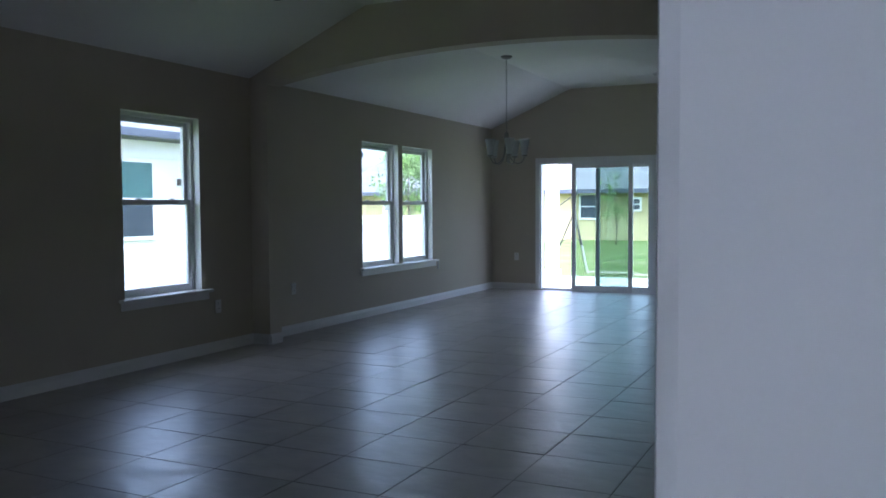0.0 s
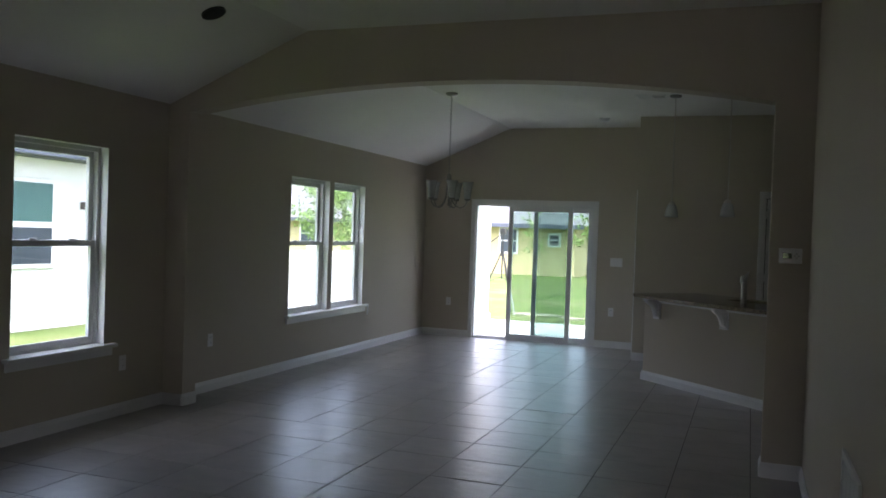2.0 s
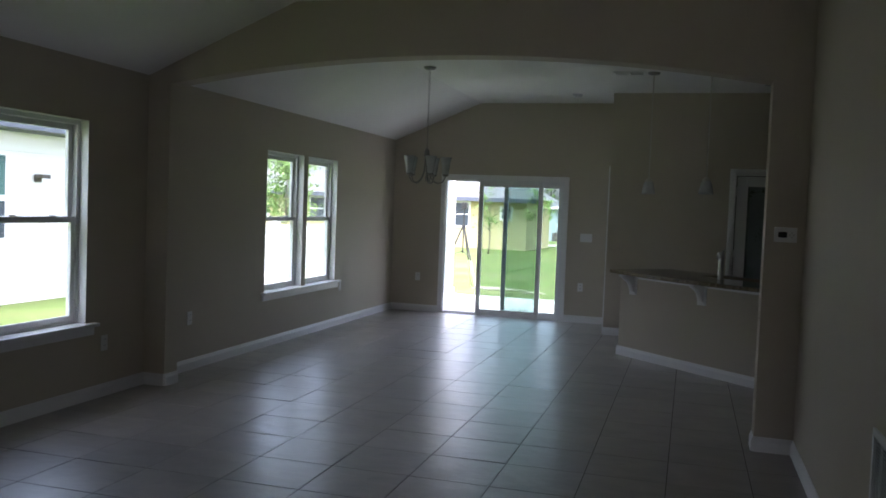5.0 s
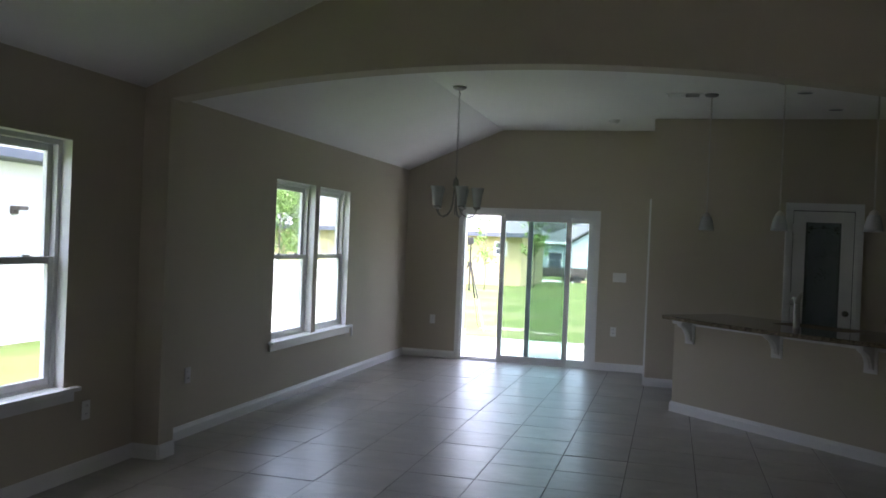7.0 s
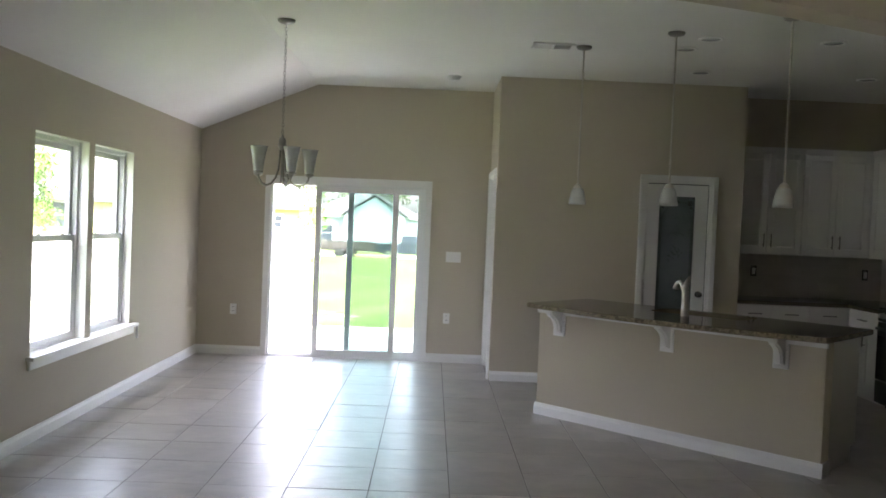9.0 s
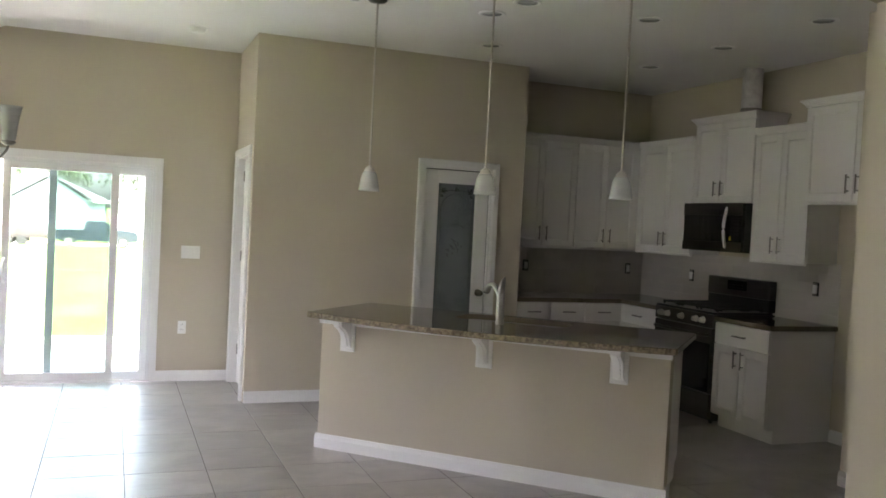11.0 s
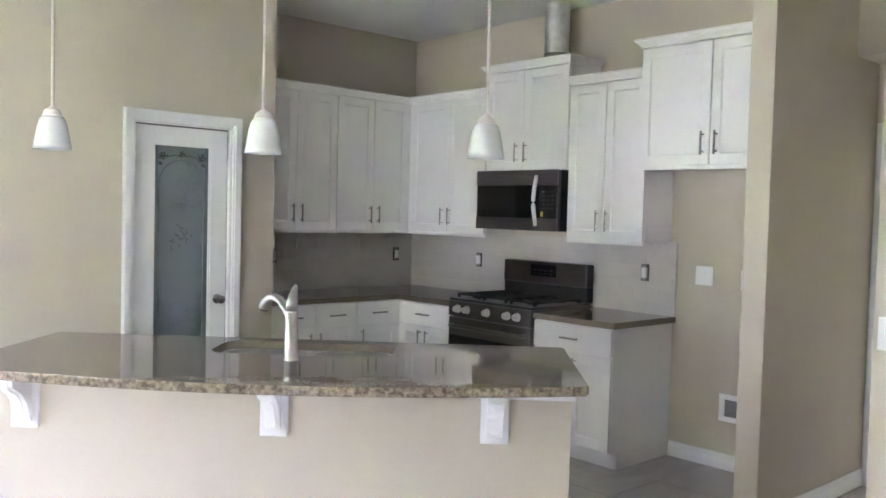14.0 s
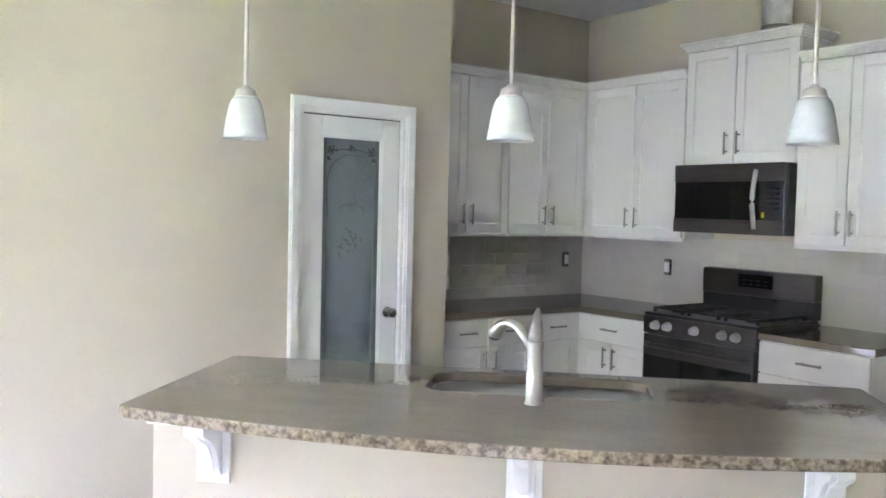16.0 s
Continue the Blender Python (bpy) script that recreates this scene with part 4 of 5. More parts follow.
def corbel(x):
    w = 0.082
    c = part("corbel", box(B(), x - w / 2 - 0.012, 0.109, 0.665, x + w / 2 + 0.012, 0.125, 0.834, 0.003), TRIM, island, "white scrolled corbel bracket")
    prof = [(0.119, 0.877), (-0.03, 0.877), (-0.032, 0.85), (-0.02, 0.838), (0.004, 0.827), (0.036, 0.808), (0.06, 0.78), (0.075, 0.748), (0.084, 0.715), (0.096, 0.698), (0.108, 0.691), (0.119, 0.694)]
    part("bracket", extrude_x(B(), prof, x - 0.03, x + 0.03), TRIM, c)
    rib = [(0.112, 0.87), (-0.037, 0.87), (-0.037, 0.846), (-0.02, 0.828), (0.028, 0.804), (0.053, 0.774), (0.068, 0.74), (0.077, 0.708), (0.112, 0.696)]
    part("rib", extrude_x(B(), rib, x - 0.014, x + 0.014), TRIM, c)


for x in (0.26, 1.215, 2.045):
    corbel(x)

# bowed granite top with a sink cut-out
SX0, SX1, SY0, SY1 = 0.85, 1.61, 0.455, 0.80
BOW = 0.16


def front_y(x):
    return -4 * BOW * (x / LEN) * (1 - x / LEN)


bm = B()
ZT, ZB = 0.915, 0.879
DEPTH = 0.895


corner_r = 0.09


def rounded(cx, cy, a0, a1, r, n=8):
    return [(cx + r * math.cos(a0 + (a1 - a0) * i / n), cy + r * math.sin(a0 + (a1 - a0) * i / n)) for i in range(n + 1)]


# outer outline and hole as one faced ring
outer = [(x, front_y(x)) for x in [0.012 + (LEN - 0.024) * i / 40 for i in range(41)]]
outer += [(LEN, 0.02), (LEN, DEPTH - 0.02), (LEN - 0.02, DEPTH), (0.02, DEPTH), (0.0, DEPTH - 0.02), (0.0, 0.02)]
hole = rounded(SX0 + corner_r, SY0 + corner_r, math.pi, 1.5 * math.pi, corner_r) + rounded(SX1 - corner_r, SY0 + corner_r, 1.5 * math.pi, 2 * math.pi, corner_r) + rounded(SX1 - corner_r, SY1 - corner_r, 0, 0.5 * math.pi, corner_r) + rounded(SX0 + corner_r, SY1 - corner_r, 0.5 * math.pi, math.pi, corner_r)


def ring_slab(bm, outer, hole, z0, z1, ease=0.006):
    loops = []
    for pts in (outer, hole):
        v = [bm.verts.new((x, y, z1)) for x, y in pts]
        loops.append([bm.edges.new((v[i], v[(i + 1) % len(v)])) for i in range(len(v))])
    got = bmesh.ops.triangle_fill(bm, use_beauty=True, use_dissolve=False, edges=loops[0] + loops[1])
    faces = [f for f in got["geom"] if isinstance(f, bmesh.types.BMFace)]
    ext = bmesh.ops.extrude_face_region(bm, geom=faces)
    for v in ext["geom"]:
        if isinstance(v, bmesh.types.BMVert):
            v.co.z = z0


ring_slab(bm, outer, hole, ZB, ZT)
bmesh.ops.recalc_face_normals(bm, faces=bm.faces)
bm.normal_update()
rim_edges = [e for e in bm.edges if len(e.link_faces) == 2 and e.calc_face_angle() > radians(60) and abs(e.verts[0].co.z - e.verts[1].co.z) < 1e-4]
bmesh.ops.bevel(bm, geom=rim_edges, offset=0.006, segments=3, affect="EDGES", profile=0.5)
bm.normal_update()
edge_bm = bm.copy()


def outer_face(f):
    c = f.calc_center_median()
    return abs(f.normal.z) <= 0.8 and not (SX0 - 0.02 < c.x < SX1 + 0.02 and SY0 - 0.02 < c.y < SY1 + 0.02)


bmesh.ops.delete(edge_bm, geom=[f for f in edge_bm.faces if not outer_face(f)], context="FACES")
bmesh.ops.delete(bm, geom=[f for f in bm.faces if outer_face(f)], context="FACES")
slab = thing("island_worktop", "polished speckled brown granite island top with a bowed front", "worktop", ISLAND)
part("top", bm, GRANITE, slab)
part("edge", edge_bm, GRANITE_EDGE, slab, "eased granite edge with cream and dark flecks")

# undermount double sink
sink = thing("kitchen_sink", "undermount double-bowl stainless steel sink", "sink", ISLAND)
for x0, y0, x1, y1 in ((SX0 - 0.012, SY0 - 0.012, SX1 + 0.012, SY0 + 0.012), (SX0 - 0.012, SY1 - 0.012, SX1 + 0.012, SY1 + 0.012), (SX0 - 0.012, SY0 + 0.012, SX0 + 0.012, SY1 - 0.012), (SX1 - 0.012, SY0 + 0.012, SX1 + 0.012, SY1 - 0.012), (1.225, SY0 + 0.012, 1.251, SY1 - 0.012)):
    part("rim", box(B(), x0, y0, ZB - 0.0035, x1, y1, ZB - 0.001), SINK_STEEL, sink)
for a, b in ((SX0 + 0.010, 1.227), (1.249, SX1 - 0.010)):
    bm = B()
    y0, y1, zt, zb = SY0 + 0.010, SY1 - 0.010, ZB - 0.004, ZB - 0.19
    rim = []
    for inset, z in ((0.0, zt), (0.006, zt - 0.12), (0.03, zb + 0.01), (0.06, zb)):
        r = 0.06 - inset * 0.5
        ring = rounded(a + inset + r, y0 + inset + r, math.pi, 1.5 * math.pi, r, 5) + rounded(b - inset - r, y0 + inset + r, 1.5 * math.pi, 2 * math.pi, r, 5) + rounded(b - inset - r, y1 - inset - r, 0, 0.5 * math.pi, r, 5) + rounded(a + inset + r, y1 - inset - r, 0.5 * math.pi, math.pi, r, 5)
        rim.append([bm.verts.new((x, y, z)) for x, y in ring])
    for p, q in zip(rim, rim[1:]):
        for i in range(len(p)):
            bm.faces.new((p[i], p[(i + 1) % len(p)], q[(i + 1) % len(p)], q[i])).smooth = True
    bm.faces.new(rim[-1])
    bowl = part("bowl", bm, SINK_STEEL, sink)
    thick = bowl.modifiers.new("gauge", "SOLIDIFY")
    thick.thickness, thick.offset = 0.002, 1
    part("drain", lathe(B(), [(0.0, zb + 0.004), (0.03, zb + 0.004), (0.042, zb + 0.008), (0.045, zb + 0.003)], 20, Matrix.Translation(((a + b) / 2, (y0 + y1) / 2, 0))), NICKEL, sink)

# faucet with a single lever and a pull-down spout
faucet = thing("faucet", "brushed nickel single-lever pull-out kitchen faucet", "faucet", ISLAND @ Matrix.Translation((1.2275, 0.338, ZT)) @ Matrix.Diagonal((1, 1, 0.87, 1)))
bm = B()
lathe(bm, [(0.0, 0.0), (0.031, 0.0), (0.031, 0.004), (0.027, 0.008), (0.026, 0.12), (0.025, 0.205), (0.027, 0.218), (0.027, 0.226), (0.024, 0.23), (0.0, 0.232)], 24)
part("body", bm, FAUCET, faucet)
bm = B()
pts = [(0.0, 0.0, 0.225), (0.0, 0.004, 0.262), (0.0, 0.02, 0.296), (0.002, 0.038, 0.325), (0.004, 0.05, 0.343)]
tube(bm, pts, [0.024, 0.023, 0.019, 0.012, 0.005])
part("lever", bm, FAUCET, faucet)
bm = B()
arcp = [(-0.012, 0.005, 0.205), (-0.03, 0.02, 0.24), (-0.058, 0.045, 0.272), (-0.088, 0.07, 0.282), (-0.115, 0.095, 0.27), (-0.132, 0.11, 0.246), (-0.14, 0.116, 0.222)]
tube(bm, arcp, [0.017, 0.018, 0.018, 0.018, 0.02, 0.023, 0.025], 14)
spout = part("spout", bm, FAUCET, faucet)
part("spray_head", rod(B(), (-0.1402, 0.1162, 0.221), (-0.142, 0.118, 0.212), 0.021, 0.019), SHADOW_GAP, spout)

# ---- pendants ----
def pendant_thing(m):
    p = thing("pendant_light", "unlit pendant with a frosted bell shade on a nickel stem", "pendant light", m, "pendants over the island")
    drop = 1.102
    part("canopy", lathe(B(), [(0.0, 0.0), (0.062, 0.0), (0.062, -0.012), (0.05, -0.022), (0.012, -0.028), (0.0, -0.028)], 28), NICKEL, p)
    part("stem", rod(B(), (0, 0, -0.02), (0, 0, -drop), 0.0065, seg=10), SATIN, p)
    part("socket", lathe(B(), [(0.007, -drop + 0.006), (0.012, -drop + 0.004), (0.015, -drop - 0.002), (0.026, -drop - 0.006), (0.031, -drop - 0.012), (0.0335, -drop - 0.024), (0.036, -drop - 0.027), (0.036, -drop - 0.033), (0.0, -drop - 0.033)], 24), SATIN, p)
    bm = B()
    prof = [(0.034, -0.031), (0.041, -0.036), (0.047, -0.046), (0.052, -0.062), (0.0565, -0.082), (0.061, -0.106), (0.0655, -0.134), (0.0695, -0.16), (0.0665, -0.16), (0.0625, -0.134), (0.058, -0.106), (0.0535, -0.082), (0.049, -0.062), (0.044, -0.048), (0.038, -0.04), (0.031, -0.035)]
    lathe(bm, [(r, z - drop) for r, z in prof], 32)
    part("shade", bm, SHADE, p, "frosted white bell shade")
    return p


first = pendant_thing(pose(-1.042, 9.62, FLAT_Z))
for x, y in ((-0.475, 9.009), (0.126, 8.418)):
    copy_thing(first, pose(x, y, FLAT_Z))

# ---- chandelier ----
chand = thing("chandelier", "five-arm brushed nickel chandelier with frosted upturned shades", "chandelier", pose(-3.34, 9.15, FLAT_Z, 0, 0, 12))
part("canopy", lathe(B(), [(0.0, 0.0), (0.066, 0.0), (0.064, -0.014), (0.045, -0.028), (0.014, -0.034), (0.0, -0.034)], 28), NICKEL, chand)
chain = part("chain", rod(B(), (0, 0, -0.03), (0, 0, -0.06), 0.004, seg=8), NICKEL, chand)
link_bm = B()
ring = [(0.0085 * math.cos(2 * math.pi * i / 10), 0, 0.017 * math.sin(2 * math.pi * i / 10)) for i in range(11)]
tube(link_bm, ring, 0.0022, 6)
link_me = mesh_of(link_bm, "link", NICKEL)
for i in range(29):
    k = new("link", link_me)
    k.parent = chain
    k.matrix_basis = Matrix.Translation((0, 0, -0.07 - i * 0.0272)) @ turned(90 * (i % 2))
DROP = Matrix.Translation((0, 0, -0.068))
part("hub", lathe(B(), [(0.0, -0.785), (0.008, -0.785), (0.01, -0.80), (0.022, -0.81), (0.028, -0.83), (0.026, -0.85), (0.031, -0.856), (0.031, -0.875), (0.022, -0.885), (0.02, -0.90), (0.0, -0.905)], 24), NICKEL, chand, "", DROP)
part("column", rod(B(), (0, 0, -0.89), (0, 0, -1.145), 0.006), NICKEL, chand, "", DROP)
for i in range(5):
    m = DROP @ turned(72 * i)
    bm = B()
    pts = [(0.014, 0, -0.88), (0.02, 0, -0.96), (0.028, 0, -1.04), (0.05, 0, -1.105), (0.09, 0, -1.15), (0.135, 0, -1.165), (0.175, 0, -1.15), (0.2, 0, -1.115), (0.207, 0, -1.085)]
    tube(bm, pts, 0.0068, 10)
    arm = part("arm", bm, NICKEL, chand, "", m)
    part("cup", lathe(B(), [(0.0, -1.09), (0.016, -1.09), (0.034, -1.078), (0.036, -1.07), (0.03, -1.066), (0.0, -1.066)], 22, Matrix.Translation((0.207, 0, 0))), NICKEL, arm)
    prof = [(0.024, -1.066), (0.034, -1.06), (0.038, -1.03), (0.042, -1.0), (0.048, -0.965), (0.058, -0.925), (0.063, -0.912), (0.060, -0.912), (0.055, -0.925), (0.045, -0.965), (0.039, -1.0), (0.035, -1.03), (0.03, -1.055)]
    part("shade", lathe(B(), [(r, -1.066 + (z + 1.066) * 1.18) for r, z in prof], 28, Matrix.Translation((0.207, 0, 0))), SHADE, arm, "frosted flared glass shade")

# ---- ceiling fittings ----
def can_light(m):
    c = thing("recessed_light", "white-trimmed recessed ceiling light, switched off", "ceiling light", m, "recessed kitchen lights")
    part("trim", lathe(B(), [(0.095, 0.0), (0.095, -0.004), (0.085, -0.009), (0.07, -0.007), (0.066, 0.0)], 32), PLASTIC, c)
    part("lens", lathe(B(), [(0.0, -0.003), (0.068, -0.003), (0.068, 0.0)], 28), SHADE, c)
    return c


first_can = can_light(pose(-0.17, 9.17, FLAT_Z))
for x, y in ((-0.245, 9.555), (0.73, 9.12), (0.17, 10.49), (1.69, 9.535), (1.69, 10.485), (1.675, 8.535)):
    copy_thing(first_can, pose(x, y, FLAT_Z))

slope_deg = math.degrees(math.atan((FLAT_Z - LOW_Z) / (SLOPE_X - WALL_L)))
fan_box = thing("ceiling_box", "open dark electrical box in the sloped ceiling", "electrical box", pose(-3.7, 5.36, ceil_z(-3.7) - 0.001, 0, -slope_deg, 0))
# flat dark disc paints the shade inside the open box
part("cover", lathe(B(), [(0.0, -0.006), (0.07, -0.006), (0.078, -0.003), (0.078, 0.0)], 28), SHADOW_GAP, fan_box)
part("ring", lathe(B(), [(0.076, -0.004), (0.076, -0.009), (0.083, -0.009), (0.083, 0.0)], 28), BLACK, fan_box)

smoke = thing("smoke_detector", "small white round smoke detector on the ceiling", "smoke detector", pose(-2.04, 11.235, FLAT_Z))
part("base", lathe(B(), [(0.0, -0.012), (0.07, -0.012), (0.072, 0.0)], 28), PLASTIC, smoke)
part("cover", lathe(B(), [(0.0, -0.045), (0.035, -0.044), (0.052, -0.036), (0.058, -0.022), (0.06, -0.012)], 28), PLASTIC, smoke)

vent = thing("ceiling_vent", "white slatted ceiling air register", "air vent", pose(-1.292, 9.627, FLAT_Z, 0, 0, 0))
# dark sheet painted as the shade behind the slats
part("shade_backing", box(B(), -0.14, -0.075, -0.004, 0.14, 0.075, -0.001), SHADOW_GAP, vent)
bm = B()
for a in ((-0.165, -0.10, 0.165, -0.075), (-0.165, 0.075, 0.165, 0.10), (-0.165, -0.075, -0.14, 0.075), (0.14, -0.075, 0.165, 0.075), (-0.012, -0.075, 0.012, 0.075)):
    box(bm, a[0], a[1], -0.012, a[2], a[3], 0.0, 0.002)
part("frame", bm, PLASTIC, vent)
for i in range(4):
    for s in (-1, 1):
        m = Matrix.Translation((s * 0.076, -0.054 + i * 0.036, -0.009)) @ Matrix.Rotation(radians(35 * s), 4, "X")
        part("slat", box(B(), -0.062, -0.0055, -0.001, 0.062, 0.0055, 0.001), PLASTIC, vent, "", m)

# return air grille on the living room wall
grille = thing("return_grille", "white steel return air grille with fine vertical louvres", "air vent", pose(0.1, 3.935, 0.24) @ turned(-90))
GW, GH = 0.50, 0.505
# shade of the duct behind the louvres, as a near-black sheet
part("shade_backing", box(B(), 0.02, -0.003, 0.02, GW - 0.02, -0.0005, GH - 0.02), SHADOW_GAP, grille)
bm = B()
for a in ((0, 0, GW, 0.028), (0, GH - 0.028, GW, GH), (0, 0.028, 0.028, GH - 0.028), (GW - 0.028, 0.028, GW, GH - 0.028)):
    box(bm, a[0], -0.012, a[1], a[2], 0.0, a[3], 0.002)
for k in (1, 2, 3):
    x = 0.028 + k * (GW - 0.056) / 4
    box(bm, x - 0.003, -0.009, 0.028, x + 0.003, -0.001, GH - 0.028)
part("frame", bm, PLASTIC, grille)
slat_me = mesh_of(box(B(), 0.0, -0.0085, -0.0009, GW - 0.06, 0.0045, 0.0009), "louvre", PLASTIC)
for i in range(34):
    s = new("louvre", slat_me)
    s.parent = grille
    s.matrix_basis = Matrix.Translation((0.03, -0.004, 0.034 + i * 0.0131)) @ Matrix.Rotation(radians(-35), 4, "X")

# thermostat
thermo = thing("thermostat", "white wall thermostat with a small dark display", "thermostat", pose(-0.018, ARCH0, 1.365))
part("body", box(B(), -0.068, -0.026, 0, 0.068, 0.0, 0.095, 0.006), PLASTIC, thermo)
part("display", box(B(), -0.045, -0.028, 0.03, 0.008, -0.025, 0.066), BLACK_GLASS, thermo)
for dx, dz in ((0.036, 0.06), (0.036, 0.034), (0.024, 0.047), (0.048, 0.047)):
    part("button", box(B(), dx - 0.005, -0.0285, dz - 0.005, dx + 0.005, -0.025, dz + 0.005, 0.001), STEEL, thermo)


# plates
def plate(name, label, category, m, w=0.072, h=0.116, kind="outlet", group=""):
    p = thing(name, label, category, m, group)
    part("cover", box(B(), -w / 2, -0.007, -h / 2, w / 2, 0.0, h / 2, 0.002), PLASTIC, p)
    gang = max(1, round(w / 0.05) - 0) if w > 0.1 else 1
    for g in range(gang if kind == "switch" else 1):
        x = (g - (gang - 1) / 2) * 0.046 if kind == "switch" else 0
        if kind == "switch":
            part("rocker", box(B(), x - 0.016, -0.0105, -0.033, x + 0.016, -0.006, 0.033, 0.002), PLASTIC, p)
        elif kind == "outlet":
            for z in (-0.024, 0.024):
                face = part("socket", box(B(), -0.016, -0.009, z - 0.014, 0.016, -0.006, z + 0.014, 0.002), PLASTIC, p)
                bm = B()
                box(bm, -0.008, -0.0095, z - 0.002, -0.005, -0.0085, z + 0.008)
                box(bm, 0.005, -0.0095, z - 0.002, 0.008, -0.0085, z + 0.008)
                part("slot", bm, SHADOW_GAP, face)
    return p


WEST_FACE = turned(90)
out = plate("outlet", "white wall outlet in a beige wall", "outlet", pose(WALL_L, 6.92, 0.455) @ WEST_FACE, group="wall outlets")
for m in (pose(WALL_L, 5.8, 0.40) @ WEST_FACE, pose(-4.346, FAR, 0.50), pose(-2.005, FAR, 0.487)):
    copy_thing(out, m)
plate("light_switch", "white three-gang switch plate beside the patio door", "switch", pose(-1.955, FAR, 1.165), 0.165, 0.116, "switch")
plate("light_switch", "white two-gang switch plate on the wall beside the hall", "switch", pose(EAST, 7.26, 1.14) @ FACE_W, 0.118, 0.116, "switch")
plate("light_switch", "white two-gang switch plate on the wall beside the hall", "switch", pose(EAST, 7.10, 1.14) @ FACE_W, 0.118, 0.116, "switch")
plate("blank_plate", "white blank wall plate in the refrigerator space", "wall plate", pose(RANGE_WALL, 8.958, 1.175) @ FACE_W, 0.118, 0.118, "blank")
plate("outlet", "white outlet in the refrigerator space", "outlet", pose(RANGE_WALL, 8.675, 1.165) @ FACE_W)
# grey that paints the shade inside the white box's recess
RECESS_SHADE = surface("recess_shade", [(0.16, 0.155, 0.15), (0.24, 0.235, 0.23)], 0.5, scale=20, fine=90)
ice = thing("icemaker_box", "white recessed water supply box in the refrigerator space", "water box", pose(RANGE_WALL, 8.716, 0.296) @ FACE_W)
bm = B()
for a in ((-0.105, 0, 0.105, 0.03), (-0.105, 0.135, 0.105, 0.165), (-0.105, 0.03, -0.07, 0.135), (0.07, 0.03, 0.105, 0.135)):
    box(bm, a[0], -0.012, a[1], a[2], 0.0, a[3], 0.003)
part("frame", bm, PLASTIC, ice)
part("recess", box(B(), -0.07, -0.003, 0.03, 0.07, -0.001, 0.135), RECESS_SHADE, ice)
bm = B()
rod(bm, (0.02, -0.008, 0.03), (0.02, -0.008, 0.085), 0.008)
rod(bm, (0.02, -0.008, 0.075), (-0.015, -0.012, 0.075), 0.006)
part("valve", bm, NICKEL, ice)


def bare_box(m):
    b = thing("electrical_box", "uncovered dark outlet box in the tiled backsplash", "electrical box", m, "unfinished backsplash outlets")
    # dark plate in place of the box's shaded inside
    part("opening", box(B(), -0.03, -0.004, -0.055, 0.03, 0.0, 0.055), SHADOW_GAP, b)
    part("device", box(B(), -0.018, -0.02, -0.034, 0.016, -0.004, 0.034, 0.003), PLASTIC, b)
    part("strap", box(B(), -0.02, -0.012, -0.05, 0.012, -0.004, 0.05), NICKEL, b)
    return b


bx = bare_box(pose(1.235, BACK - 0.0105, 1.165))
for m in (pose(2.43, BACK - 0.0105, 1.165), pose(RANGE_WALL - 0.0105, 10.94, 1.16) @ FACE_W, pose(RANGE_WALL - 0.0105, 9.385, 1.165) @ FACE_W):
    copy_thing(bx, m)

# ---- outdoors ----
GRASS = surface("lawn", [(0.062, 0.10, 0.022), (0.088, 0.125, 0.032), (0.15, 0.155, 0.07)], 0.9, scale=0.5, fine=9, bump=0.5, spec=0.2, amount=1.2)
CONCRETE = surface("concrete", [(0.50, 0.49, 0.47), (0.60, 0.59, 0.57)], 0.8, scale=1.5, fine=60, bump=0.2)
STUCCO_W = surface("white_stucco", [(0.72, 0.71, 0.70), (0.79, 0.78, 0.77)], 0.85, scale=2, fine=60, bump=0.3)
STUCCO_Y = surface("yellow_stucco", [(0.42, 0.365, 0.19), (0.47, 0.41, 0.225)], 0.85, scale=2, fine=50, bump=0.3)
STUCCO_B = surface("pale_blue_siding", [(0.30, 0.365, 0.38), (0.35, 0.41, 0.425)], 0.7, scale=1, fine=30, bump=0.1, stretch=(1, 1, 8))
SHINGLE = surface("roof_shingle", [(0.085, 0.088, 0.092), (0.13, 0.134, 0.14)], 0.9, scale=1.0, fine=14, bump=0.4, stretch=(1, 1, 3))
FASCIA = surface("dark_gutter", [(0.06, 0.07, 0.10), (0.09, 0.10, 0.13)], 0.4)
TEAL_PANE = surface("house_window", [(0.06, 0.13, 0.13), (0.085, 0.17, 0.165)], 0.12, scale=1.2, fine=12, bump=0.0)
DARK_PANE = surface("screened_window", [(0.03, 0.042, 0.058), (0.05, 0.062, 0.08)], 0.3, scale=2, fine=20)
FENCE_W = surface("vinyl_fence", [(0.74, 0.74, 0.73), (0.80, 0.80, 0.79)], 0.45, scale=2, fine=40)
BARK = surface("bark", [(0.10, 0.085, 0.07), (0.20, 0.17, 0.14)], 0.9, scale=9, fine=50, bump=0.5, stretch=(1, 1, 0.3))
LEAVES = surface("leaves", [(0.10, 0.19, 0.035), (0.18, 0.29, 0.065)], 0.6, scale=1.5, fine=12, bump=0.1)
LEAVES_D = surface("dark_leaves", [(0.07, 0.095, 0.045), (0.12, 0.15, 0.08)], 0.7, scale=1.2, fine=10, bump=0.1)
CAR_BLUE = surface("truck_paint", [(0.018, 0.026, 0.036), (0.026, 0.036, 0.048)], 0.35, metal=0.0, scale=2, fine=40, bump=0, coat=0.2)
RUBBER = surface("rubber", [(0.02, 0.02, 0.02), (0.035, 0.035, 0.035)], 0.8)
RED = surface("red_cloth", [(0.42, 0.05, 0.06), (0.52, 0.09, 0.09)], 0.7, scale=4, fine=60, bump=0.2)
